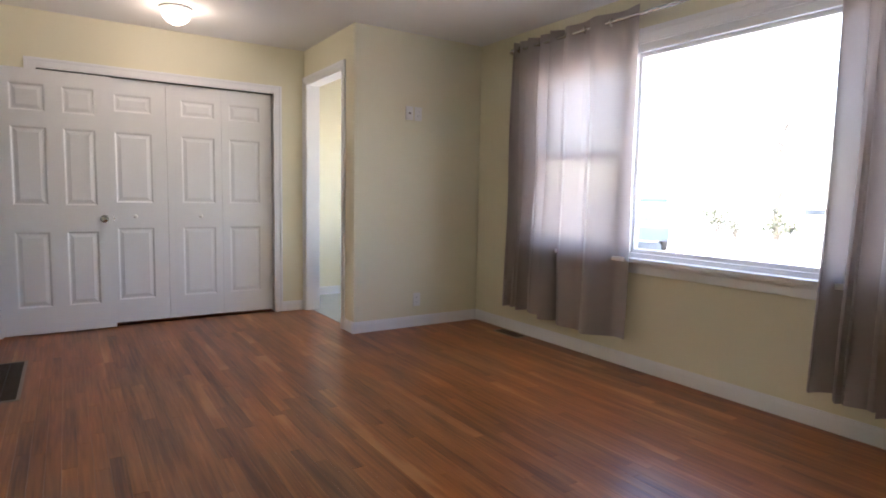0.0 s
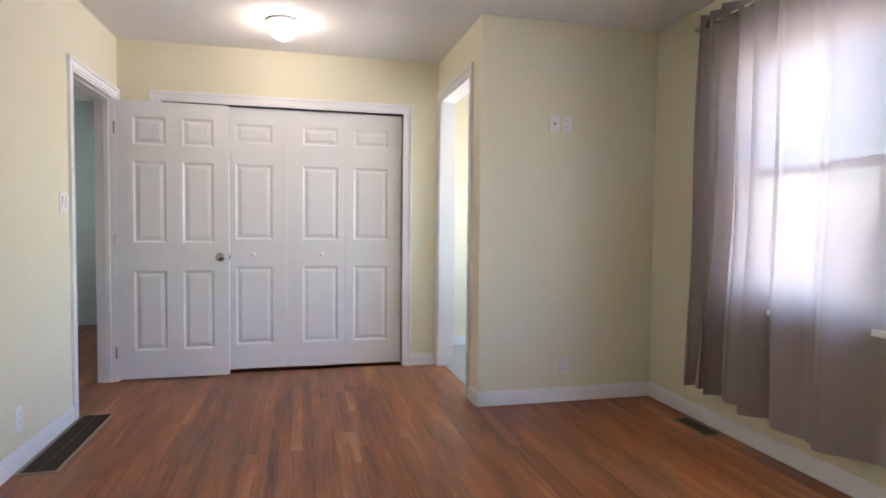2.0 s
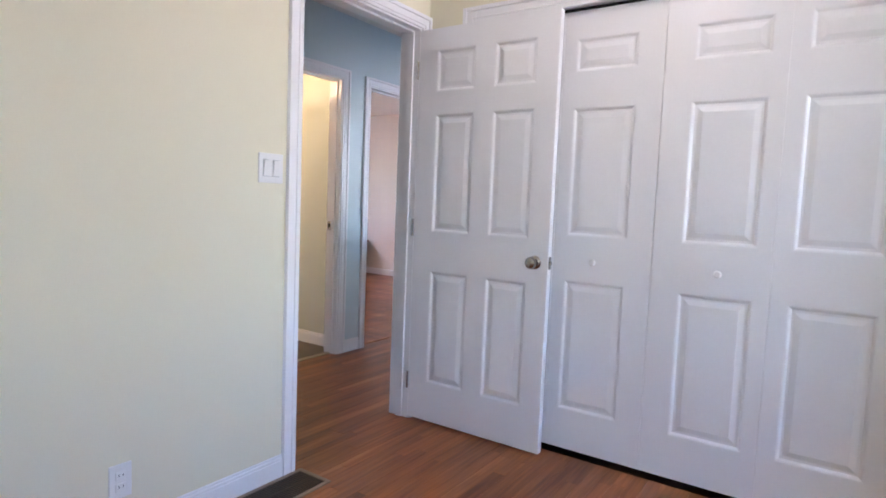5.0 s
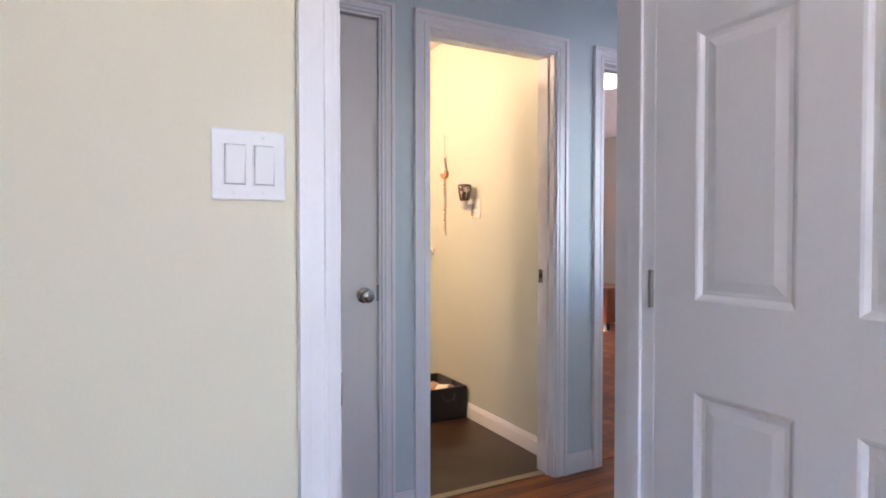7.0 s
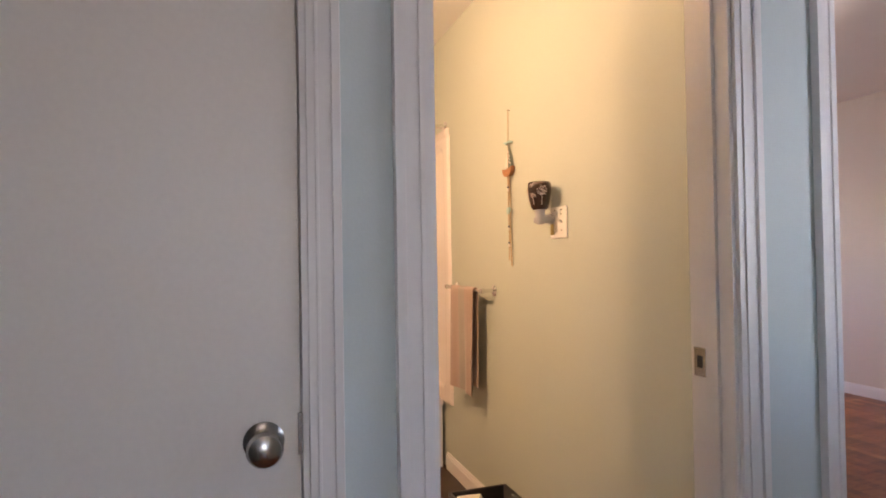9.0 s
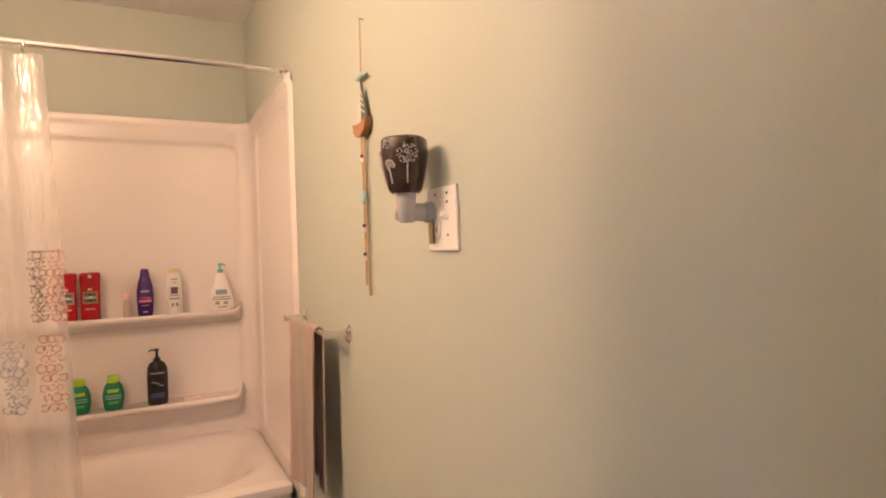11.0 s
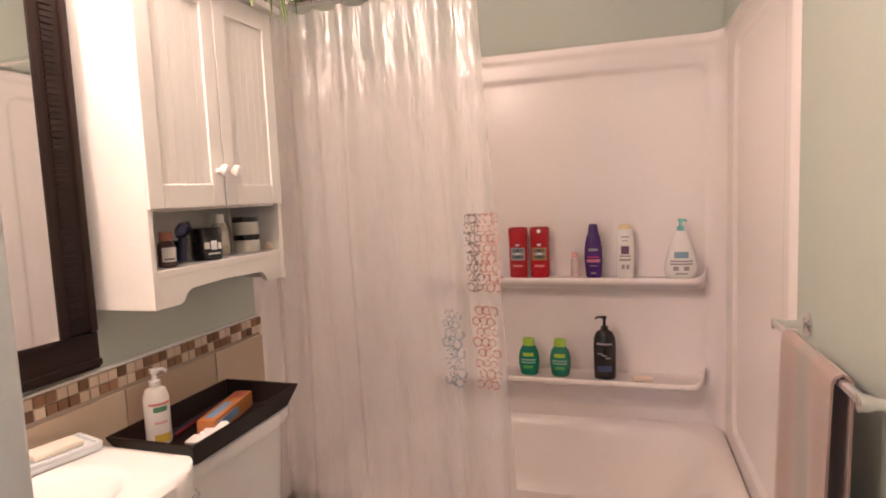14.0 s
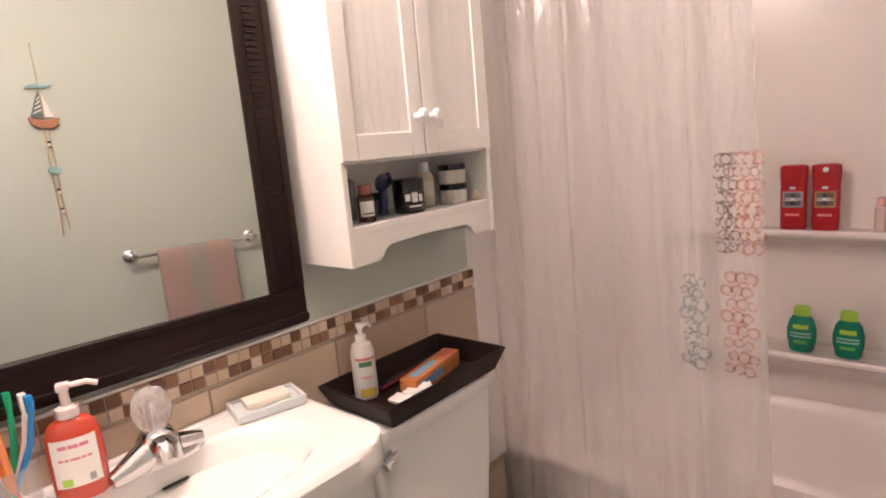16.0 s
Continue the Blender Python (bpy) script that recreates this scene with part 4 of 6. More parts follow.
for ink, u0, z0, wide, tall in (("grey", 0.905, 1.20, 0.035, 0.20), ("red", 0.972, 1.20, 0.045, 0.20), ("blue", 0.80, 0.92, 0.05, 0.20), ("red", 0.930, 0.92, 0.06, 0.22)):
    rnd = random.Random(len(ink) + int(u0 * 100))
    bm, spots = bmesh.new(), []
    for a in range(3):
        for b in range(8):
            u = min(0.995, max(0.0, u0 + wide * (a - 1 + 0.5 * (b % 2) - 0.25) * 0.5))
            c = hang(u, (z0 + tall * (b / 7 - 0.5) - 0.16) / 1.785)
            r = rnd.uniform(0.009, 0.013)
            spots.append((c, r))
            pts = []
            for s in range(14):
                t = 2 * math.pi * s / 14
                pts.append((t, r * (1.15 + 0.35 * rnd.random())))
            ro = [bm.verts.new((c.x + 0.004, c.y + r * math.cos(t), c.z + r * math.sin(t))) for t, r in pts]
            ri = [bm.verts.new((c.x + 0.004, c.y + 0.78 * spots[-1][1] * math.cos(t), c.z + 0.78 * spots[-1][1] * math.sin(t))) for t, r in pts]
            for s in range(14):
                if rnd.random() < 0.85:
                    bm.faces.new((ro[s], ro[(s + 1) % 14], ri[(s + 1) % 14], ri[s]))
    for f in list(bm.faces):
        f.material_index = 0
    for c, r in spots:
        f = bm.faces.new([bm.verts.new((c.x + 0.0035, c.y + 0.80 * r * math.cos(0.524 * s), c.z + 0.80 * r * math.sin(0.524 * s))) for s in range(12)])
        f.material_index = 1
    bp = part("bubble_print", bm, INK[ink], sc, ink + " printed bubbles")
    bp.data.materials.append(MILK)

# bottles
def shell(name, colour, rough=0.25, coat=0.2):
    return surface(name, colour, rough, 0.03, 40, 4, 0, coat=coat)


WHITEP = shell("white bottle plastic", (0.80, 0.78, 0.74))
LIME = shell("lime cap plastic", (0.36, 0.62, 0.04))
BLACKP = shell("black bottle plastic", (0.012, 0.012, 0.014))
INKP = shell("dark label ink", (0.03, 0.03, 0.035), 0.5)
GREYP = shell("grey label ink", (0.32, 0.31, 0.33), 0.5)


def bottle(name, label, m, rings, flat, material, cap=None, marks=(), category="bottle", group="", power=1.0):
    """rings: (half width, height) of the body; flat: its depth over its width; cap: (rings, material); marks: (height, half height, half width, x, material)."""
    t = thing(name, label, category, m, group)
    squash = Matrix.Diagonal((1, flat, 1, 1))
    part("body", moved(lathe(rings, 28), squash), material, t, smooth=True)
    if cap:
        part("cap", moved(lathe(cap[0], 22), Matrix.Diagonal((1, cap[2] if len(cap) > 2 else flat, 1, 1))), cap[1], t, smooth=True)
    for h, hh, hw, cx, mat in marks:
        bm = bmesh.new()
        n = 8
        cols = []
        for i in range(n + 1):
            x = cx - hw + 2 * hw * i / n
            col = []
            for z in (h - hh, h, h + hh):
                w = 0.0
                for (r0, z0), (r1, z1) in zip(rings, rings[1:]):
                    if z0 <= z <= z1 and z1 > z0:
                        w = r0 + (r1 - r0) * (z - z0) / (z1 - z0)
                w = max(w, abs(x) + 1e-4)
                col.append(bm.verts.new((x, -flat * math.sqrt(w * w - x * x) - 0.0012, z)))
            cols.append(col)
        for a, b in zip(cols, cols[1:]):
            for j in range(2):
                bm.faces.new((a[j], b[j], b[j + 1], a[j + 1]))
        part("label", bm, mat, t)
    return t


def pump(z, r, material, parent, reach=0.035, high=0.05):
    part("pump", joined(lathe([(0, z), (r, z), (r, z + 0.014), (r * 0.45, z + 0.017), (r * 0.4, z + high - 0.012), (0, z + high - 0.012)], 18), moved(slabs([(-0.009, -0.008, z + high - 0.012, 0.009, 0.010, z + high)], 0.003), Matrix()),
                        tube([(0, 0, z + high - 0.006), (reach * 0.7, 0, z + high - 0.005), (reach, 0, z + high - 0.012)], 0.0045)), material, parent, smooth=True)


FACE = 90
SHELF = "bottles on the tub shelves"
RED = shell("red bottle plastic", (0.42, 0.010, 0.015))
for y, badge in ((5.558, GREYP), (5.648, shell("brass badge", (0.40, 0.26, 0.12)))):
    b = bottle("body_wash_bottle", "red body wash bottle with a dark round badge", pose(-4.185, y, 1.010, 0, 0, FACE), [(0, 0), (0.036, 0.0), (0.038, 0.006), (0.039, 0.09), (0.0385, 0.15), (0.041, 0.185), (0.040, 0.208), (0.030, 0.212), (0, 0.212)], 0.55, RED,
               marks=[(0.100, 0.026, 0.029, 0, badge), (0.101, 0.020, 0.024, 0, INKP), (0.101, 0.005, 0.023, 0, WHITEP), (0.050, 0.004, 0.020, 0, shell("pale red ink", (0.75, 0.25, 0.22))), (0.138, 0.004, 0.008, 0, WHITEP)], group=SHELF)
part("round_badge", moved(lathe([(0, 0), (0.008, 0), (0.008, 0.001), (0, 0.001)], 16), pose(0, -0.0225, 0.195, 90)), WHITEP, b)
b = bottle("small_clear_bottle", "tiny clear bottle with a pink cap", pose(-4.19, 5.79, 1.010, 0, 0, FACE), [(0, 0), (0.015, 0), (0.016, 0.004), (0.016, 0.075), (0.010, 0.082), (0, 0.084)], 1.0, clear("clear small plastic", (0.95, 0.85, 0.82), 0.6, 0.1), ([(0, 0.082), (0.011, 0.082), (0.011, 0.103), (0, 0.104)], shell("pink cap", (0.72, 0.40, 0.36))), group=SHELF)
PURPLE = shell("purple bottle plastic", (0.055, 0.010, 0.16))
bottle("shampoo_bottle", "tall purple shampoo bottle with pale lettering", pose(-4.185, 5.865, 1.010, 0, 0, FACE), [(0, 0), (0.028, 0), (0.031, 0.005), (0.036, 0.07), (0.035, 0.12), (0.027, 0.165), (0.021, 0.18), (0, 0.18)], 0.62, PURPLE,
       ([(0, 0.18), (0.021, 0.18), (0.018, 0.205), (0.015, 0.218), (0, 0.219)], PURPLE), [(0.115, 0.005, 0.018, 0, GREYP), (0.085, 0.003, 0.022, 0, shell("magenta ink", (0.55, 0.06, 0.22))), (0.070, 0.006, 0.026, 0, shell("pink ink", (0.62, 0.22, 0.30))), (0.05, 0.002, 0.014, 0, GREYP), (0.02, 0.003, 0.010, 0, GREYP)], group=SHELF)
bottle("body_wash_bottle", "white body wash bottle with a purple floral picture", pose(-4.185, 5.988, 1.010, 0, 0, FACE), [(0, 0), (0.031, 0), (0.034, 0.005), (0.035, 0.10), (0.033, 0.16), (0.026, 0.195), (0, 0.196)], 0.58, WHITEP,
       ([(0, 0.195), (0.026, 0.195), (0.024, 0.208), (0.015, 0.214), (0, 0.215)], shell("cream cap", (0.72, 0.60, 0.34))), [(0.165, 0.003, 0.014, 0, GREYP), (0.150, 0.002, 0.010, 0, GREYP), (0.112, 0.016, 0.015, 0, shell("plum picture", (0.16, 0.08, 0.14))), (0.088, 0.003, 0.022, 0, GREYP), (0.073, 0.004, 0.022, 0, GREYP), (0.045, 0.009, 0.006, -0.008, GREYP), (0.045, 0.009, 0.006, 0.010, GREYP)], group=SHELF)
b = bottle("baby_wash_bottle", "white pear-shaped baby wash bottle with an aqua pump", pose(-4.185, 6.195, 1.010, 0, 0, FACE), [(0, 0), (0.045, 0), (0.056, 0.008), (0.061, 0.035), (0.055, 0.075), (0.040, 0.125), (0.026, 0.165), (0.020, 0.185), (0, 0.186)], 0.62, WHITEP,
           marks=[(0.092, 0.012, 0.026, 0, shell("blue-grey ink", (0.25, 0.38, 0.48))), (0.068, 0.003, 0.040, 0, GREYP), (0.057, 0.003, 0.042, 0, GREYP), (0.040, 0.008, 0.010, -0.02, GREYP), (0.040, 0.008, 0.010, 0.018, GREYP), (0.020, 0.003, 0.022, 0, GREYP)], group=SHELF)
pump(0.185, 0.014, shell("aqua pump", (0.18, 0.52, 0.50)), b, 0.022, 0.046)
GREEN = shell("green bottle plastic", (0.008, 0.20, 0.115))
for y in (5.598, 5.727):
    b = bottle("shampoo_bottle", "squat green shampoo bottle with a lime cap", pose(-4.14, y, 0.606, 0, 0, FACE), [(0, 0), (0.031, 0), (0.036, 0.006), (0.043, 0.045), (0.043, 0.075), (0.036, 0.105), (0.025, 0.122), (0, 0.123)], 0.6, GREEN,
               ([(0, 0.122), (0.024, 0.122), (0.025, 0.128), (0.024, 0.150), (0.020, 0.154), (0, 0.154)], LIME), [(0.088, 0.007, 0.022, 0, LIME), (0.066, 0.003, 0.030, 0, shell("pale green ink", (0.22, 0.48, 0.34))), (0.055, 0.003, 0.030, 0, shell("pale green ink", (0.22, 0.48, 0.34))), (0.036, 0.006, 0.020, 0, shell("mid green ink", (0.10, 0.42, 0.10)))], group=SHELF)
b = bottle("conditioner_bottle", "tall black pump bottle with a silver swoosh", pose(-4.14, 5.905, 0.606, 0, 0, FACE), [(0, 0), (0.040, 0), (0.043, 0.006), (0.044, 0.13), (0.042, 0.165), (0.032, 0.188), (0.018, 0.198), (0, 0.199)], 0.7, BLACKP,
           marks=[(0.145, 0.004, 0.030, 0, GREYP), (0.105, 0.003, 0.010, -0.016, GREYP), (0.098, 0.003, 0.010, 0.0, GREYP), (0.088, 0.003, 0.010, 0.014, GREYP), (0.044, 0.012, 0.028, 0, shell("slate blue ink", (0.06, 0.09, 0.20)))], group=SHELF)
pump(0.198, 0.015, BLACKP, b, -0.035, 0.056)
tagged(part("soap_bar", moved(slabs([(-0.037, -0.018, 0, 0.037, 0.018, 0.014)], 0.006), pose(-4.13, 6.05, 0.606, 0, 0, 90)), shell("cream soap", (0.74, 0.62, 0.50), 0.5), smooth=True), "thin cream soap bar lying on the lower tub shelf", "soap")

# north wall: outlet with scent warmer, hanging boat, towel
outlet = plate("outlet_plate", "white two-gang plate with a switch and an outlet", "power outlet", pose(-2.107, NORTH, 1.337), 0.116, 0.118, 0, "none")
part("socket", slabs([(-0.040, -0.0085, -0.034, -0.006, -0.005, 0.034)], 0.003), PLASTIC, outlet)
part("toggle", moved(slabs([(-0.005, -0.016, -0.004, 0.005, 0.0, 0.006)], 0.002), pose(0.023, -0.005, 0, -25)), PLASTIC, outlet)
for x, z in ((0.023, 0.030), (0.023, -0.030), (0.023, 0.046), (-0.023, 0.046)):
    part("screw", moved(lathe([(0, 0), (0.003, 0), (0.0025, 0.001), (0, 0.001)], 10), pose(x, -0.006, z, 90)), NICKEL, outlet)
for x in (-0.029, -0.017):
    part("slot", slabs([(x - 0.0012, -0.0090, -0.024, x + 0.0012, -0.0084, -0.015)]), DARK, outlet)

warm = thing("scent_warmer", "brown plug-in scent warmer with a white dandelion pattern", "night light", pose(-2.144, NORTH, 1.352))
GREYPLUG = shell("grey plug plastic", (0.50, 0.50, 0.53), 0.4)
part("plug", joined(tube([(0, -0.008, 0), (0, -0.060, 0)], 0.0165, 18), tube([(0, -0.060, -0.020), (0, -0.060, -0.012), (0, -0.060, 0.010), (0, -0.060, 0.036)], [0.012, 0.0175, 0.0175, 0.020], 18), moved(lathe([(0, 0), (0.019, 0), (0.020, 0.004), (0.019, 0.016), (0, 0.017)], 18), pose(0, -0.009, 0, 90))), GREYPLUG, warm, smooth=True)
part("switch_wheel", moved(lathe([(0, -0.006), (0.012, -0.006), (0.012, 0.006), (0, 0.006)], 14), pose(-0.014, -0.066, -0.004, 0, 90)), GREYPLUG, warm)
part("stained_tab", slabs([(-0.011, -0.011, -0.060, 0.011, -0.0085, -0.018)], 0.001), surface("yellowed plastic", (0.50, 0.38, 0.13), 0.5, 0.3, 60, 30, 0.05), warm, "yellowed plastic tab")
CHOC = surface("brown glazed ceramic", (0.045, 0.022, 0.018), 0.22, 0.25, 60, 8, 0.02, coat=0.5)


def squarish(bm, k=0.16):
    for v in bm.verts:
        a = math.atan2(v.co.y, v.co.x)
        s = 1 + k * (abs(math.cos(2 * a)) ** 1.5 * -0.45 + 0.25)
        v.co.x, v.co.y = v.co.x * s, v.co.y * s
    return bm


part("shade", moved(squarish(lathe([(0, 0.034), (0.026, 0.034), (0.031, 0.040), (0.038, 0.070), (0.0435, 0.104), (0.0425, 0.131), (0.038, 0.136), (0.036, 0.134), (0.036, 0.112), (0, 0.110)], 36)), pose(0, -0.060, 0, 0, 0, 40)), CHOC, warm, smooth=True)
PETAL = surface("white dandelion glaze", (0.62, 0.56, 0.53), 0.35, 0.08, 90, 9, 0)
rnd = random.Random(5)
bm = bmesh.new()
for (ang, zc, rad, n) in ((-17, 0.103, 0.019, 100), (-64, 0.084, 0.011, 36), (-70, 0.120, 0.008, 16), (-112, 0.098, 0.015, 40)):
    for k in range(n):
        rr, tt = rad * math.sqrt(rnd.random()), rnd.uniform(0, 2 * math.pi)
        z = zc + rr * math.sin(tt)
        r = 0.031 + (0.0435 - 0.031) * min(1, (z - 0.040) / 0.072) + 0.0035
        a = radians(ang) + rr * math.cos(tt) / r
        bmesh.ops.create_icosphere(bm, subdivisions=1, radius=0.0017, matrix=Matrix.Translation((r * math.cos(a), r * math.sin(a) - 0.060, z)))
for ang, z0, z1 in ((-17, 0.050, 0.090), (-64, 0.050, 0.078), (-112, 0.05, 0.088)):
    a = radians(ang)
    bm2 = tube([((0.0355) * math.cos(a), 0.0355 * math.sin(a) - 0.060, z0), (0.0435 * math.cos(a), 0.0435 * math.sin(a) - 0.060, z1)], 0.0016, 6)
    bm = joined(bm, bm2)
part("dandelion_pattern", bm, PETAL, warm)

boat = thing("hanging_boat", "wooden sailboat wall hanging on a beaded string", "wall hanging", pose(-2.508, NORTH, 1.838))
STRING = surface("jute string", (0.50, 0.38, 0.24), 0.8, 0.2, 200, 5, 0.2)
HULL = wood("orange driftwood", (0.52, 0.25, 0.11), (0.30, 0.12, 0.05), 0.5, "X")
SAIL = surface("grey-green sail cloth", (0.13, 0.17, 0.15), 0.7, 0.25, 140, 20, 0.1)
AQUA = surface("aqua bead", (0.34, 0.55, 0.54), 0.3, 0.1, 60, 4, 0)
NAVY = surface("dark bead", (0.03, 0.04, 0.09), 0.3, 0.1, 60, 4, 0)
part("nail", tube([(0, 0, 0.012), (0, -0.012, 0.013)], 0.002, 8), NICKEL, boat)
part("string", joined(tube([(0, -0.010, 0.012), (0, -0.012, -0.13)], 0.0016, 6), tube([(0.007, -0.012, -0.275), (0.010, -0.010, -0.42), (0.008, -0.010, -0.56), (0.013, -0.008, -0.665)], 0.0034, 6),
                     tube([(-0.006, -0.012, -0.275), (-0.008, -0.010, -0.43), (-0.005, -0.010, -0.54), (-0.012, -0.008, -0.64)], 0.0030, 6)), STRING, boat)
part("driftwood", tube([(-0.040, -0.012, -0.124), (-0.012, -0.012, -0.131), (0.012, -0.012, -0.127), (0.042, -0.012, -0.134)], [0.004, 0.007, 0.006, 0.003], 8), AQUA, boat, "pale driftwood bar", True)
part("mast", tube([(0.0, -0.012, -0.130), (0.0, -0.012, -0.245)], 0.0025, 8), STRING, boat)
part("sail", extrude([(0.003, -0.238), (0.040, -0.234), (0.003, -0.140)], 0.004, "y"), SAIL, boat, "dark striped sail", m=pose(0, -0.014, 0))
part("sail_stripes", joined(*[extrude([(0.004, z), (0.004, z + 0.005), (0.004 + 0.36 * (-0.142 - z), z - 0.012 + 0.005), (0.004 + 0.36 * (-0.142 - z), z - 0.012)], 0.001, "y") for z in (-0.168, -0.183, -0.198, -0.213)]), WHITEP, boat, m=pose(0, -0.0155, 0))
part("sail", extrude([(-0.030, -0.236), (-0.003, -0.238), (-0.003, -0.152)], 0.004, "y"), WHITEP, boat, "white sail", m=pose(0, -0.014, 0))
part("hull", extrude([(-0.046, -0.240), (-0.010, -0.246), (0.020, -0.244), (0.048, -0.236), (0.044, -0.256), (0.030, -0.270), (0.006, -0.277), (-0.022, -0.275), (-0.040, -0.262)], 0.018, "y", 0.002), HULL, boat, m=pose(0, -0.022, 0))
for z in (-0.335, -0.505, -0.575):
    part("bead", moved(lathe([(0, -0.008), (0.006, -0.005), (0.0075, 0), (0.006, 0.005), (0, 0.008)], 12), pose(0.001, -0.013, z)), WHITEP, boat, smooth=True)
    part("bead", moved(lathe([(0, -0.005), (0.005, -0.003), (0.006, 0), (0.005, 0.003), (0, 0.005)], 12), pose(0.001, -0.014, z + 0.011)), NAVY, boat, smooth=True)
part("disc", moved(joined(lathe([(0, -0.004), (0.013, -0.004), (0.015, 0), (0.013, 0.004), (0, 0.004)], 18), moved(lathe([(0, -0.003), (0.011, -0.003), (0.013, 0), (0.011, 0.003), (0, 0.003)], 18), pose(0.013, 0.003, 0.004))), pose(-0.004, -0.013, -0.425, 90)), AQUA, boat, "pair of aqua discs", True)

bar = thing("towel_bar", "chrome towel bar on the bathroom wall", "towel bar", pose(0, NORTH, 1.057))
for x in (-3.195, -2.700):
    part("post", joined(moved(lathe([(0, 0), (0.026, 0), (0.027, 0.004), (0.020, 0.010), (0.010, 0.013), (0.009, 0.050), (0.013, 0.058), (0.013, 0.072), (0, 0.075)], 22), pose(x, 0, 0, 90))), CHROME, bar, smooth=True)
part("bar", tube([(-3.195, -0.064, 0), (-2.700, -0.064, 0)], 0.008, 12), CHROME, bar, smooth=True)

TOWEL = cloth("dusty pink towel", (0.43, 0.315, 0.265), 0.05, 0.0, 220)
TOWELG = cloth("grey-green towel stripe", (0.37, 0.335, 0.285), 0.05, 0.0, 220)


def folded(x0, x1, front, back, thick, y):
    """A towel laid over a bar: a U of cloth across x, with soft waves."""
    bm = bmesh.new()
    n, rows = 22, []
    path = [(-0.016, -front + front * k / 12) for k in range(12)] + [(-0.016, 0.0), (-0.011, 0.010), (0.0, 0.015), (0.011, 0.010), (0.016, 0.0)] + [(0.016, -back * k / 10) for k in range(1, 11)]
    for side in (0, 1):
        grid = []
        for i in range(n + 1):
            u = i / n
            x = x0 + (x1 - x0) * u
            line = []
            for q, (dy, dz) in enumerate(path):
                low = max(0.0, -dz)
                wave = 0.012 * math.sin(7.5 * u + 1.0) * low / front + 0.004 * math.sin(19 * u) * low / front
                grow = (1 if side else 1 - thick / 0.016 * 0.55)
                flare = 1 + 0.5 * low
                line.append(bm.verts.new((x - (x - (x0 + x1) / 2) * 0.05 * low, y + dy * grow * flare - wave, dz + (0.0 if side else -0.004))))
            grid.append(line)
        for i in range(n):
            for j in range(len(path) - 1):
                bm.faces.new((grid[i][j], grid[i + 1][j], grid[i + 1][j + 1], grid[i][j + 1]))
        rows.append(grid)
    a, b = rows
    m = len(path) - 1
    for i in range(n):
        bm.faces.new((a[i][0], a[i + 1][0], b[i + 1][0], b[i][0]))
        bm.faces.new((a[i][m], a[i + 1][m], b[i + 1][m], b[i][m]))
    for j in range(m):
        bm.faces.new((a[0][j], a[0][j + 1], b[0][j + 1], b[0][j]))
        bm.faces.new((a[n][j], a[n][j + 1], b[n][j + 1], b[n][j]))
    bmesh.ops.recalc_face_normals(bm, faces=bm.faces)
    return bm


towel = tagged(part("hand_towel", folded(-3.085, -2.785, 0.50, 0.46, 0.007, -0.064), TOWEL, m=pose(0, NORTH, 1.057), smooth=True), "dusty pink hand towel folded over the chrome bar", "towel")
towel.data.materials.append(TOWELG)
for f in towel.data.polygons:
    if abs(f.center.x + 2.935) < 0.04:
        f.material_index = 1

# basket by the wall
FABRIC = cloth("black basket fabric", (0.010, 0.010, 0.011), 0.0, 0.0, 300)
basket = thing("storage_basket", "black fabric basket filled with bathroom supplies", "basket", pose(-2.40, 6.225, 0))
part("base", slabs([(-0.195, -0.13, 0, 0.195, 0.13, 0.012)], 0.004), FABRIC, basket)
for x0, y0, x1, y1 in ((-0.20, -0.135, 0.20, -0.122), (-0.20, 0.122, 0.20, 0.135), (-0.20, -0.122, -0.187, 0.122), (0.187, -0.122, 0.20, 0.122)):
    part("side", slabs([(x0, y0, 0.004, x1, y1, 0.205)], 0.004), FABRIC, basket)
part("handle", tube([(0.202, -0.05, 0.17), (0.212, -0.03, 0.13), (0.212, 0.03, 0.13), (0.202, 0.05, 0.17)], 0.006), FABRIC, basket, smooth=True)
PAPER = surface("toilet paper", (0.80, 0.77, 0.72), 0.9, 0.04, 120, 6, 0.2)
for x, y, z, rz in ((0.10, 0.03, 0.145, 20), (-0.13, -0.06, 0.15, 60)):
    roll = tagged(part("toilet_roll", moved(lathe([(0.020, -0.05), (0.053, -0.05), (0.055, -0.047), (0.055, 0.047), (0.053, 0.05), (0.020, 0.05), (0.020, -0.05)], 24), pose(-2.40 + x, 6.225 + y, z, 0, 80, rz)), PAPER, smooth=True), "white toilet paper roll lying in the basket", "toilet roll", "toilet rolls")
CLOTHS = cloth("brown patterned cloth", (0.30, 0.16, 0.10), 0.0, 0.0, 60)
bm = bmesh.new()
bmesh.ops.create_icosphere(bm, subdivisions=3, radius=1.0)
for v in bm.verts:
    s = 1 + 0.16 * noise.noise(v.co * 2.6)
    v.co = Vector((v.co.x * 0.125 * s, v.co.y * 0.095 * s, v.co.z * 0.075 * s))
tagged(part("folded_cloth", moved(bm, pose(-2.44, 6.22, 0.115)), CLOTHS, smooth=True), "crumpled brown patterned cloth in the basket", "cloth")
tagged(part("yellow_ball", moved(lathe([(0, -0.017), (0.012, -0.012), (0.017, 0), (0.012, 0.012), (0, 0.017)], 14), pose(-2.48, 6.12, 0.19)), shell("yellow plastic", (0.62, 0.45, 0.05)), smooth=True), "small yellow plastic bottle cap in the basket", "cap")
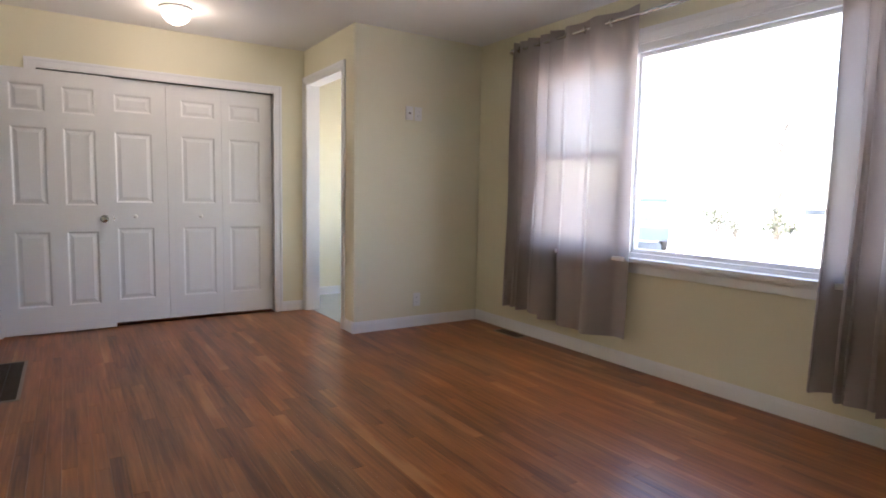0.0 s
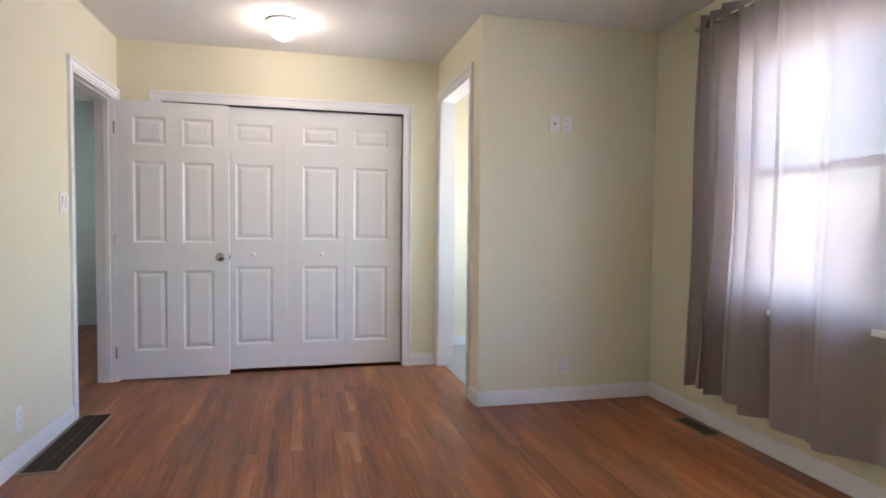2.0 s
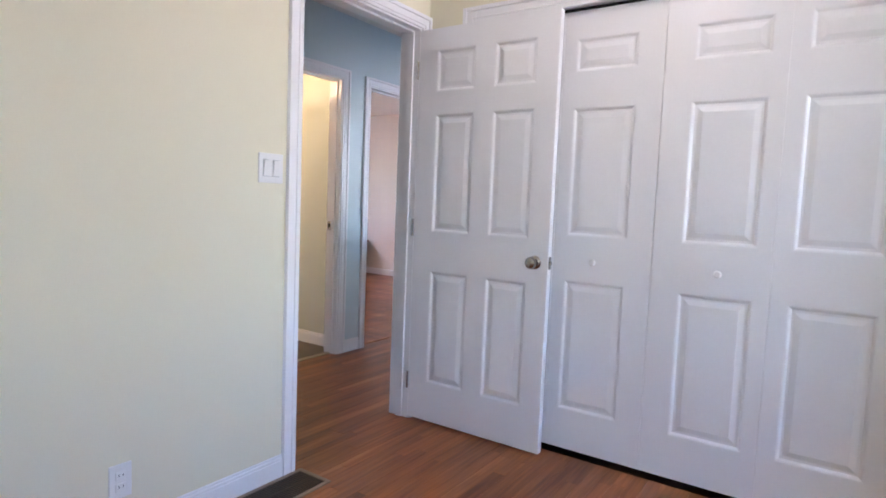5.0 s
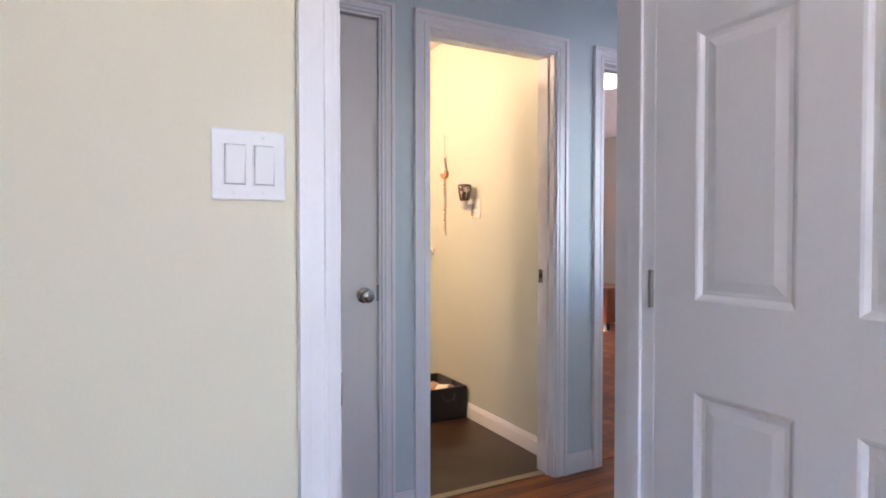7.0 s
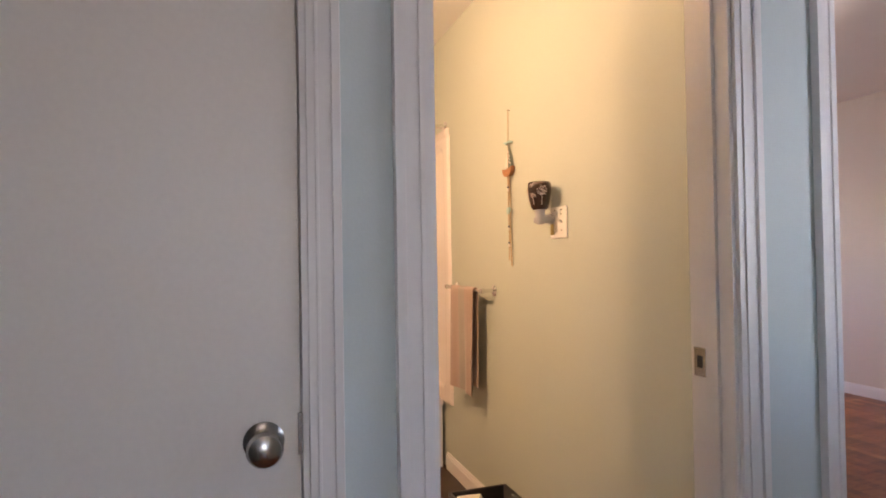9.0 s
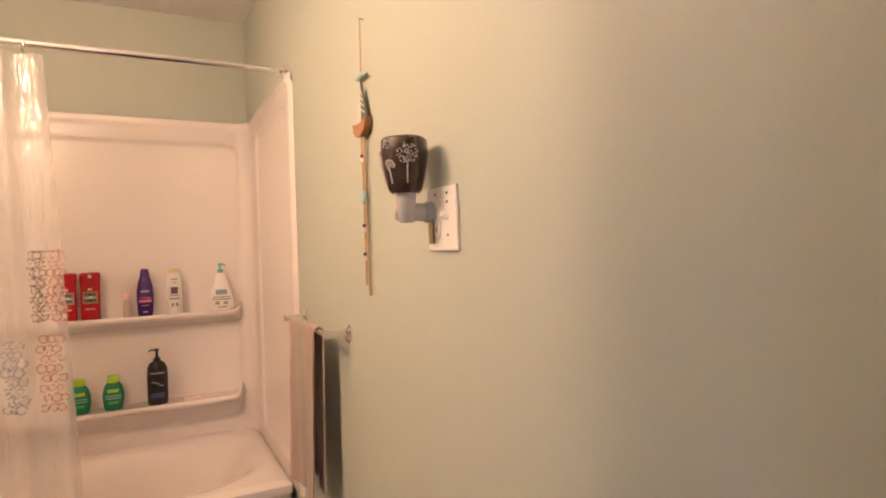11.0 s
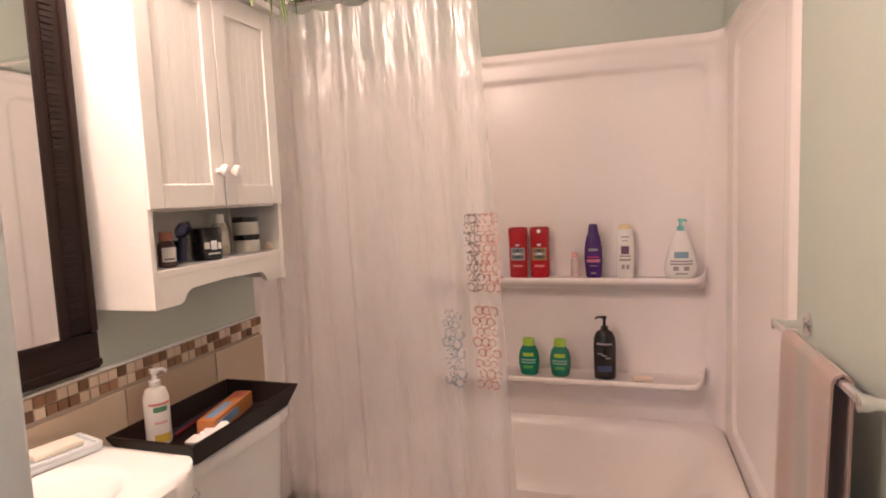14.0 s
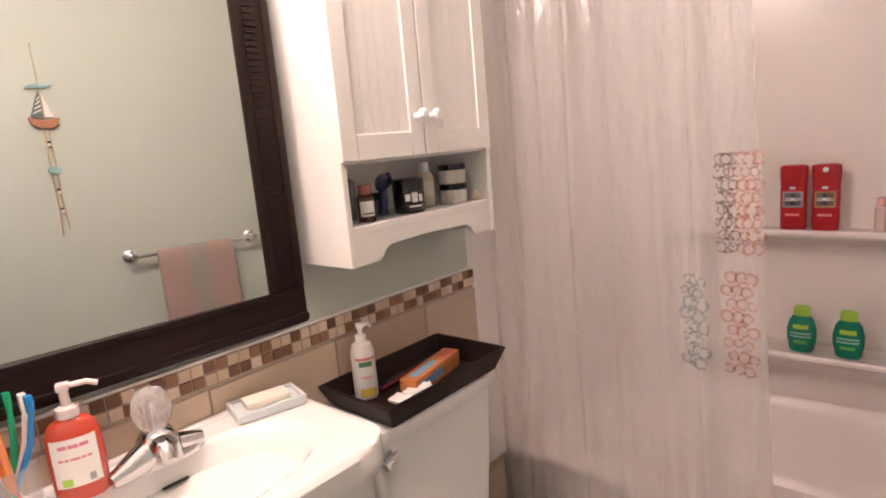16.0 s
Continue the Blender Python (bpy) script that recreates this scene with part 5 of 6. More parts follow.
tagged(part("cloth_pouch", moved(slabs([(-0.07, -0.012, 0, 0.07, 0.012, 0.11)], 0.008), pose(-2.41, 6.315, 0.10, -12)), surface("dark grey pouch", (0.06, 0.065, 0.07), 0.5, 0.15, 60, 5, 0.1), smooth=True), "dark grey pouch standing at the basket's back", "pouch")

# south wall: mirror, light, wainscot, vanity, toilet, cabinet
mirror = thing("wall_mirror", "large mirror in a wide dark wooden frame", "mirror", pose(-2.29, SOUTH + 0.012, 0, 0, 0, -1.8))
part("glass", moved(slabs([(-0.32, 0.0, 1.115, 0.32, 0.006, 1.90)]), pose(0, 0.0115, 0, 0, 0, -1.45)), MIRROR, mirror)
for name, x0, z0, x1, z1, mat in (("frame_bottom", -0.397, 1.043, 0.397, 1.122, ESPRESSO), ("frame_top", -0.397, 1.893, 0.397, 1.972, ESPRESSO), ("frame_side", -0.397, 1.122, -0.314, 1.893, ESPRESSO_UP), ("frame_side", 0.314, 1.122, 0.397, 1.893, ESPRESSO_UP)):
    bmf = slabs([(x0, 0.0, z0, x1, 0.026, z1)], 0.005)
    if x1 - x0 > z1 - z0:
        bmf = joined(bmf, slabs([(x0, 0.02, z0 + 0.006, x1, 0.032, z0 + 0.022)], 0.004), slabs([(x0 + 0.075, 0.02, z1 - 0.012 if z0 < 1.5 else z0, x1 - 0.075, 0.029, z1 if z0 < 1.5 else z0 + 0.012)], 0.002))
    else:
        out = x0 if x0 < 0 else x1 - 0.022
        inn = x1 - 0.012 if x0 < 0 else x0
        bmf = joined(bmf, slabs([(out + 0.003, 0.02, z0, out + 0.019, 0.032, z1)], 0.004), slabs([(inn, 0.02, z0, inn + 0.012, 0.029, z1)], 0.002))
    fr = part(name, bmf, mat, mirror)
    if name == "frame_side":
        sx = x0 + 0.030
        part("ribbing", slabs([(sx + 0.004, 0.0255, z0 + 0.01 + 0.012 * k, sx + 0.030, 0.0300, z0 + 0.018 + 0.012 * k) for k in range(int((z1 - z0 - 0.02) / 0.012))]), mat, fr)

bar_light = thing("vanity_light", "chrome vanity light bar with two glowing frosted globes", "wall lamp", pose(-2.35, SOUTH, 2.10))
part("back_plate", slabs([(-0.25, 0, -0.05, 0.25, 0.02, 0.05)], 0.006), CHROME, bar_light)
for x in (-0.15, 0.15):
    part("holder", tube([(x, 0.018, 0), (x, 0.205, 0)], 0.022, 16), CHROME, bar_light, smooth=True)
    gl = lathe([(0.0, -0.062), (0.03, -0.055), (0.055, -0.03), (0.062, 0.0), (0.055, 0.03), (0.03, 0.055), (0, 0.062)], 24)
    part("globe", moved(gl, pose(x, 0.265, 0)), glow("frosted bath globe", (1.0, 0.74, 0.46), 3.5), bar_light, smooth=True).visible_shadow = False

wains = tagged(part("wainscot", slabs([(-3.402, SOUTH, 0.0, -1.325, SOUTH + 0.006, 1.020)]), GROUT), "beige tiled lower wall with a cream and brown mosaic border", kind="structure")
part("edge_strip", slabs([(-3.402, SOUTH, 1.020, -1.325, SOUTH + 0.011, 1.026)], 0.002), PLASTIC, wains)
tile_mesh = slabs([(0, 0, 0, 0.303, 0.005, 0.300)], 0.002)
cell_mesh = slabs([(0, 0, 0, 0.0222, 0.005, 0.0218)], 0.0015)


def shared(bm, material, name):
    me = bpy.data.meshes.new(name)
    bm.to_mesh(me)
    bm.free()
    me.materials.append(material)
    return me


tile_me = shared(tile_mesh, WALLTILE, "wall_tile")
pale_me, brown_me = shared(cell_mesh.copy(), PALE, "mosaic_tile"), shared(cell_mesh, BROWN, "mosaic_tile")
rnd = random.Random(11)
for r in range(4):
    for c in range(7):
        x = -3.388 + 0.307 * c
        if x < -1.62:
            t = new("wall_tile", tile_me)
            t.parent = wains
            t.matrix_basis = pose(x, SOUTH + 0.004 + rnd.uniform(0, 0.0005), 0.967 - 0.303 * (r + 1) - 0.003 if r < 3 else -0.20 + 0.246)
            if r == 3:
                t.matrix_basis = pose(x, SOUTH + 0.0035, 0.0) @ Matrix.Diagonal((1, 1, 0.168, 1))
for r in range(2):
    for c in range(84):
        t = new("mosaic_tile", pale_me if (c // 2 + r) % 2 == 0 and rnd.random() < 0.92 or rnd.random() < 0.08 else brown_me)
        t.parent = wains
        t.matrix_basis = pose(-3.399 + 0.0246 * c, SOUTH + 0.004 + rnd.uniform(0, 0.0008), 0.9705 + 0.0243 * r)

vanity = thing("vanity_cabinet", "white bathroom vanity cabinet below the sink", "cabinet", pose(0, 0, 0))
part("body", slabs([(-2.60, SOUTH + 0.012, 0.08, -1.98, 5.19, 0.862)], 0.003), LAMINATE, vanity)
part("toe_kick", slabs([(-2.58, SOUTH + 0.012, 0.0, -2.0, 5.15, 0.08)]), LAMINATE, vanity)
for x0, x1, hx in ((-2.59, -2.295, -2.33), (-2.285, -1.99, -2.25)):
    d = part("door", slabs([(x0, 5.190, 0.10, x1, 5.208, 0.85), (x0 + 0.05, 5.206, 0.15, x1 - 0.05, 5.212, 0.80)], 0.003), LAMINATE, vanity)
    part("knob", moved(lathe([(0, 0), (0.006, 0), (0.006, 0.012), (0.014, 0.018), (0.012, 0.026), (0, 0.028)], 16), pose(hx, 5.211, 0.70, -90)), CHROME, d, smooth=True)
sink = thing("sink_top", "white ceramic vanity sink with a shallow basin", "sink", pose(0, 0, 0))
part("basin", basin(-2.635, -1.945, SOUTH + 0.010, 5.245, 0.905, -2.29, 5.085, 0.26, 0.125, 0.120, 2.6, 60, 48, 0.042, 0.09), CERAMIC, sink, smooth=True)
part("back_ledge", slabs([(-2.635, SOUTH + 0.010, 0.895, -1.945, SOUTH + 0.030, 0.912)], 0.006), CERAMIC, sink)
part("overflow", moved(slabs([(-0.022, -0.002, -0.004, 0.022, 0.002, 0.004)], 0.002), pose(-2.345, 4.990, 0.866, -50)), DARK, sink)
part("drain", moved(lathe([(0, 0), (0.022, 0), (0.024, 0.002), (0.018, 0.004), (0, 0.003)], 20), pose(-2.29, 5.085, 0.785)), CHROME, sink, smooth=True)

TAPMETAL = surface("worn chrome", (0.60, 0.60, 0.61), 0.14, 0.05, 60, 9, 0, metal=1.0)
tap = thing("faucet", "chrome sink faucet with a clear crystal knob", "faucet", pose(-2.335, 4.972, 0.905))
part("base", moved(lathe([(0, 0), (0.030, 0), (0.030, 0.008), (0.022, 0.018), (0.012, 0.024), (0, 0.025)], 22), Matrix.Diagonal((2.6, 0.85, 1, 1))), TAPMETAL, tap, smooth=True)
part("body", lathe([(0, 0.004), (0.038, 0.006), (0.036, 0.030), (0.031, 0.048), (0.024, 0.058), (0.012, 0.062), (0, 0.062)], 28), TAPMETAL, tap, smooth=True)
part("spout", tube([(0, 0.0, 0.030), (0.003, 0.025, 0.034), (0.005, 0.045, 0.030), (0.006, 0.058, 0.020)], [0.024, 0.022, 0.017, 0.011], 18), TAPMETAL, tap, smooth=True)
part("wing", tube([(0.0, 0.004, 0.030), (0.030, 0.008, 0.022), (0.058, 0.012, 0.014), (0.082, 0.016, 0.010)], [0.030, 0.025, 0.019, 0.012], 16), TAPMETAL, tap, smooth=True)
part("wing", tube([(0.0, 0.0, 0.028), (-0.03, 0.0, 0.020), (-0.056, 0.002, 0.016), (-0.072, 0.004, 0.013)], [0.026, 0.018, 0.015, 0.012], 16), TAPMETAL, tap, smooth=True)
CRYSTAL, cn, cl, cb = material("clear crystal knob")
cb.inputs["Transmission Weight"].default_value, cb.inputs["Roughness"].default_value, cb.inputs["IOR"].default_value = 0.80, 0.10, 1.35
cb.inputs["Base Color"].default_value = (0.99, 0.98, 0.97, 1)
part("crystal_knob", lathe([(0, 0.062), (0.018, 0.062), (0.027, 0.074), (0.032, 0.092), (0.030, 0.112), (0.021, 0.126), (0.010, 0.130), (0, 0.127)], 12), CRYSTAL, tap, "clear faceted crystal knob")
part("knob_pin", lathe([(0, 0.06), (0.005, 0.06), (0.005, 0.108), (0, 0.109)], 10), TAPMETAL, tap)

dish = thing("soap_dish", "white ceramic soap dish on the sink", "soap dish", pose(-2.552, 4.952, 0.906, 0, 0, -14))
part("dish", joined(slabs([(-0.068, -0.042, 0, 0.068, 0.042, 0.014)], 0.006), slabs([(-0.068, -0.042, 0.01, 0.068, -0.034, 0.020), (-0.068, 0.034, 0.01, 0.068, 0.042, 0.020), (-0.068, -0.034, 0.01, -0.060, 0.034, 0.020), (0.060, -0.034, 0.01, 0.068, 0.034, 0.020)], 0.003)), surface("bluish ceramic", (0.66, 0.70, 0.72), 0.2, 0.02, 40, 3, 0), dish, smooth=True)
tagged(part("soap_bar", moved(slabs([(-0.044, -0.024, 0, 0.044, 0.024, 0.014)], 0.006), pose(-2.552, 4.952, 0.920, 0, 0, -14)), shell("cream soap", (0.80, 0.74, 0.62), 0.5), smooth=True), "cream soap bar lying in the soap dish", "soap")
ORANGE = shell("orange hand soap", (0.50, 0.060, 0.020), 0.15)
hs = bottle("hand_soap", "orange-red hand soap bottle with a clear pump and label", pose(-2.222, 4.965, 0.905, 0, 0, 160), [(0, 0), (0.033, 0), (0.037, 0.006), (0.038, 0.06), (0.0365, 0.104), (0.030, 0.120), (0.016, 0.130), (0, 0.131)], 0.62, ORANGE,
            marks=[(0.064, 0.038, 0.030, 0, WHITEP), (0.090, 0.003, 0.020, 0, shell("pink ink", (0.62, 0.22, 0.30))), (0.070, 0.002, 0.022, 0, shell("pink ink", (0.62, 0.22, 0.30))), (0.034, 0.006, 0.007, -0.015, LIME), (0.036, 0.006, 0.004, 0.018, GREYP)])
pump(0.130, 0.016, shell("pale pump plastic", (0.70, 0.60, 0.58)), hs, 0.045, 0.052)
cup = thing("toothbrush_cup", "clear cup full of coloured toothbrushes", "toothbrush cup", pose(-2.142, 4.955, 0.905))
part("cup", lathe([(0, 0), (0.030, 0), (0.036, 0.085), (0.034, 0.085), (0.028, 0.004), (0, 0.004)], 22), clear("clear cup plastic", (0.95, 0.95, 0.95), 0.86, 0.08), cup, smooth=True)
for k, (col, dx, dy) in enumerate((((0.75, 0.22, 0.03), 0.016, 0.012), ((0.03, 0.22, 0.60), -0.022, 0.014), ((0.03, 0.35, 0.16), -0.012, -0.016), ((0.75, 0.75, 0.74), 0.022, -0.010), ((0.78, 0.26, 0.05), 0.006, 0.020), ((0.72, 0.70, 0.70), -0.020, 0.002), ((0.70, 0.06, 0.05), 0.010, -0.018))):
    q = tagged(part("toothbrush", joined(tube([(-dx * 0.6, -dy * 0.6, 0.008), (dx * 1.2, dy * 1.2, 0.11), (dx * 1.7, dy * 1.7, 0.175)], [0.0045, 0.005, 0.0035], 8), slabs([(dx * 1.6 - 0.005, dy * 1.6 - 0.012, 0.155, dx * 1.6 + 0.005, dy * 1.6 + 0.001, 0.182)], 0.002)), shell("toothbrush plastic", col), m=pose(-2.142, 4.955, 0.905), smooth=True), "coloured plastic toothbrush standing in the cup", "toothbrush", "toothbrushes")

toilet = thing("toilet", "white ceramic toilet with a tank against the tiled wall", "toilet", pose(-2.915, SOUTH + 0.012, 0))
tank = [(-0.210, 0.0), (0.210, 0.0)] + [(sx * (0.165 + 0.045 * math.cos(a)), 0.145 + 0.045 * math.sin(a)) for sx, angles in ((1, (0, 0.4, 0.8, 1.2, 1.57)), (-1, (1.57, 1.2, 0.8, 0.4, 0))) for a in angles]
bmt = extrude(tank, 0.37, "z", 0.012)
for v in bmt.verts:
    k = 0.90 + 0.10 * v.co.z / 0.37
    v.co.x *= k
    v.co.y *= k
part("tank", moved(bmt, pose(0, 0, 0.41)), CERAMIC, toilet, smooth=True)
lid = [(-0.224, -0.004), (0.224, -0.004), (0.224, 0.165), (0.215, 0.187), (0.195, 0.202), (0.13, 0.214), (-0.13, 0.214), (-0.195, 0.202), (-0.215, 0.187), (-0.224, 0.165)]
part("tank_lid", moved(extrude(lid, 0.036, "z", 0.010), pose(0, 0, 0.782)), CERAMIC, toilet, smooth=True)
part("flush_lever", joined(moved(lathe([(0, 0), (0.014, 0), (0.013, 0.008), (0, 0.010)], 16), pose(0.172, 0.186, 0.751, -90)), tube([(0.172, 0.198, 0.752), (0.190, 0.207, 0.751), (0.210, 0.209, 0.748)], [0.011, 0.012, 0.010], 14)), CHROME, toilet, "chrome flush lever", True)
part("bowl", basin(-0.185, 0.185, 0.19, 0.66, 0.405, 0, 0.43, 0.15, 0.20, 0.16, 2.2, 30, 34, 0.16, 0.15), CERAMIC, toilet, smooth=True)
part("pedestal", moved(lathe([(0, 0), (0.13, 0), (0.125, 0.03), (0.10, 0.12), (0.13, 0.25), (0, 0.26)], 26), pose(0, 0.34, 0) @ Matrix.Diagonal((0.9, 1.4, 1, 1))), CERAMIC, toilet, smooth=True)

tray = thing("wooden_tray", "dark espresso wooden tray standing on the toilet tank", "tray", pose(-2.917, 5.008, 0.819))
part("base", slabs([(-0.175, -0.095, 0, 0.175, 0.095, 0.008)], 0.002), ESPRESSO, tray)
for a, b, mat in ((((-0.178, -0.098), (0.178, -0.098)), ((-0.205, -0.120), (0.205, -0.120)), ESPRESSO), (((0.178, 0.098), (-0.178, 0.098)), ((0.205, 0.120), (-0.205, 0.120)), ESPRESSO), (((0.178, -0.098), (0.178, 0.098)), ((0.205, -0.120), (0.205, 0.120)), ESPRESSO), (((-0.178, 0.098), (-0.178, -0.098)), ((-0.205, 0.120), (-0.205, -0.120)), ESPRESSO)):
    bm = bmesh.new()
    inner = 0.93
    low = [bm.verts.new((p[0], p[1], 0.0)) for p in a] + [bm.verts.new((p[0] * inner, p[1] * 0.90, 0.0)) for p in a]
    top = [bm.verts.new((p[0], p[1], 0.056)) for p in b] + [bm.verts.new((p[0] * 0.955, p[1] * 0.92, 0.056)) for p in b]
    for f in ((0, 1, 3, 2),):
        bm.faces.new([low[i] for i in f])
        bm.faces.new([top[i] for i in f])
    bm.faces.new((low[0], low[1], top[1], top[0]))
    bm.faces.new((low[2], low[3], top[3], top[2]))
    bm.faces.new((low[0], low[2], top[2], top[0]))
    bm.faces.new((low[1], low[3], top[3], top[1]))
    bmesh.ops.recalc_face_normals(bm, faces=bm.faces)
    bmesh.ops.bevel(bm, geom=list(bm.edges), offset=0.002, segments=1, affect="EDGES")
    part("side", bm, mat, tray)
lot = bottle("lotion_bottle", "white pump lotion bottle with a yellow floral label", pose(-2.806, 4.950, 0.828, 0, 0, 150), [(0, 0), (0.026, 0), (0.028, 0.005), (0.028, 0.110), (0.022, 0.128), (0.012, 0.134), (0, 0.135)], 0.95, WHITEP,
             marks=[(0.098, 0.003, 0.022, 0, shell("coral ink", (0.65, 0.25, 0.20))), (0.086, 0.006, 0.015, 0, shell("leaf ink", (0.12, 0.30, 0.16))), (0.055, 0.003, 0.014, 0, shell("pale coral ink", (0.75, 0.45, 0.40))), (0.018, 0.010, 0.018, 0.002, shell("yellow flower ink", (0.60, 0.45, 0.06)))])
pump(0.134, 0.013, WHITEP, lot, 0.026, 0.042)
box = thing("carton", "orange paper carton with a blue stripe lying in the tray", "carton", pose(-2.955, 5.02, 0.828, 0, 0, 12))
part("box", slabs([(-0.105, -0.022, 0, 0.105, 0.022, 0.040)], 0.001), surface("orange card", (0.55, 0.20, 0.045), 0.5, 0.06, 60, 4, 0.03), box)
part("stripe", slabs([(-0.02, 0.0222, 0.010, 0.085, 0.0228, 0.030), (-0.02, -0.012, 0.0402, 0.085, 0.010, 0.0407)]), surface("blue card", (0.22, 0.38, 0.62), 0.5, 0.06, 60, 4, 0), box)
part("flap", slabs([(-0.100, -0.016, 0.0402, -0.05, 0.016, 0.0407)]), surface("red card", (0.50, 0.12, 0.08), 0.5, 0.06, 60, 4, 0), box)
COTTON = surface("white cotton", (0.80, 0.79, 0.77), 0.9, 0.04, 60, 6, 0.3)
for k, (x, y, z, a) in enumerate(((-2.835, 5.065, 0.834, 30), (-2.86, 5.062, 0.842, -10), (-2.885, 5.066, 0.838, 55), (-2.82, 5.05, 0.833, 80))):
    tagged(part("cotton_pad", moved(slabs([(-0.032, -0.016, 0, 0.032, 0.016, 0.010)], 0.004), pose(x, y, z, 8 * k - 10, 12 - 7 * k, a)), COTTON, smooth=True), "small folded white cotton piece lying in the tray", "cotton", "cotton pieces")
for k, (y, col) in enumerate(((4.945, (0.04, 0.05, 0.09)), (4.955, (0.25, 0.03, 0.03)))):
    tagged(part("pencil", tube([(-2.84, y + 0.01, 0.834), (-3.06, y - 0.012, 0.842)], 0.004, 8), shell("pencil paint", col), smooth=True), "thin dark cosmetic pencil lying in the tray", "pencil", "pencils")

# wall cabinet
cab = thing("wall_cabinet", "white two-door wall cabinet with an open shelf", "cabinet", pose(-2.962, SOUTH, 0))
part("side", slabs([(0.228, 0.0, 1.157, 0.242, 0.172, 1.885)], 0.002), LAMINATE, cab)
part("side", slabs([(-0.242, 0.0, 1.157, -0.228, 0.172, 1.885)], 0.002), LAMINATE, cab)
part("back", slabs([(-0.228, 0.002, 1.225, 0.228, 0.010, 1.885)]), LAMINATE, cab)
part("shelf", slabs([(-0.228, 0.010, 1.222, 0.228, 0.170, 1.238)], 0.002), LAMINATE, cab)
part("shelf", slabs([(-0.228, 0.010, 1.362, 0.228, 0.158, 1.376)], 0.002), LAMINATE, cab)
part("top", slabs([(-0.262, 0.0, 1.885, 0.262, 0.198, 1.905)], 0.005), LAMINATE, cab)
arch = [(-0.228, 1.222), (0.228, 1.222), (0.228, 1.158), (0.165, 1.158), (0.155, 1.164), (0.145, 1.180), (0.130, 1.188), (0.0, 1.192), (-0.130, 1.188), (-0.145, 1.180), (-0.155, 1.164), (-0.165, 1.158), (-0.228, 1.158)]
part("valance", moved(extrude(arch, 0.014, "y"), pose(0, 0.156, 0)), LAMINATE, cab)
for x, s in ((-0.240, 1), (0.002, -1)):
    bmd = slabs([(x, 0.160, 1.368, x + 0.238, 0.170, 1.882)])
    bmd = joined(bmd, slabs([(x, 0.168, 1.368, x + 0.042, 0.178, 1.882), (x + 0.196, 0.168, 1.368, x + 0.238, 0.178, 1.882), (x + 0.042, 0.168, 1.368, x + 0.196, 0.178, 1.42), (x + 0.042, 0.168, 1.83, x + 0.196, 0.178, 1.882)], 0.002))
    d = part("door", bmd, LAMINATE, cab)
    for k in range(6):
        part("board", slabs([(x + 0.0425 + 0.0256 * k, 0.168, 1.42, x + 0.0675 + 0.0256 * k, 0.1735, 1.83)], 0.0005), LAMINATE, d)
    part("knob", moved(lathe([(0, 0), (0.007, 0), (0.006, 0.010), (0.014, 0.018), (0.015, 0.024), (0.010, 0.030), (0, 0.031)], 18), pose(x + (0.217 if s > 0 else 0.021), 0.178, 1.452, -90)), PLASTIC, d, "white round knob", True)
for z in (1.30, 1.58, 1.80):
    part("screw_cap", moved(lathe([(0, 0), (0.005, 0), (0.005, 0.001), (0, 0.001)], 12), pose(0.2421, 0.12, z, 0, 90)), PLASTIC, cab)

def jar(m, r, h, body, lid, label, name="jar", mark=None):
    t = thing(name, label, "jar", m, "jars on the cabinet shelf")
    part("body", lathe([(0, 0), (r * 0.94, 0), (r, 0.004), (r, h * 0.68), (r * 0.92, h * 0.74), (0, h * 0.74)], 24), body, t, smooth=True)
    part("lid", lathe([(0, h * 0.70), (r * 1.02, h * 0.70), (r * 1.03, h * 0.98), (r * 0.97, h), (0, h)], 24), lid, t, smooth=True)
    if mark:
        for x, z, w, hh in mark:
            part("lettering", moved(slabs([(x - w, -r - 0.0015, z - hh, x + w, -r + 0.004, z + hh)], 0.001), Matrix()), WHITEP, t)
    return t


FRONT = 180
Z = 1.239
jar(pose(-2.950, 5.005, Z, 0, 0, 150), 0.036, 0.078, BLACKP, BLACKP, "black hair cream jar with white lettering", mark=[(-0.012, 0.036, 0.006, 0.008), (0.004, 0.036, 0.007, 0.011), (0.018, 0.034, 0.004, 0.008), (0.004, 0.016, 0.014, 0.002)])
CREAM = shell("pale label plastic", (0.62, 0.60, 0.52))
jar(pose(-3.122, 4.995, Z, 0, 0, 150), 0.034, 0.048, CREAM, BLACKP, "squat white-labelled jar with a black lid")
jar(pose(-3.121, 4.996, Z + 0.049, 0, 0, 150), 0.034, 0.048, CREAM, BLACKP, "squat white-labelled jar with a black lid stacked on another")
sp = bottle("lotion_bottle", "translucent beige bottle with a white cap", pose(-3.045, 4.970, Z, 0, 0, 150), [(0, 0), (0.022, 0), (0.024, 0.004), (0.024, 0.070), (0.016, 0.084), (0, 0.085)], 0.8, shell("beige translucent plastic", (0.50, 0.46, 0.34)), ([(0, 0.084), (0.013, 0.084), (0.013, 0.104), (0.009, 0.108), (0, 0.108)], WHITEP), [(0.045, 0.018, 0.016, 0, CREAM)])
bt = thing("hair_brush", "blue oval hair brush leaning on the cabinet shelf", "brush", pose(-2.880, 4.99, Z))
part("head", moved(lathe([(0, -0.012), (0.02, -0.010), (0.030, 0), (0.02, 0.010), (0, 0.012)], 22), pose(0.0, 0.010, 0.078, 60, 0, 20) @ Matrix.Diagonal((1.15, 0.75, 1, 1))), shell("navy brush plastic", (0.015, 0.022, 0.085)), bt, smooth=True)
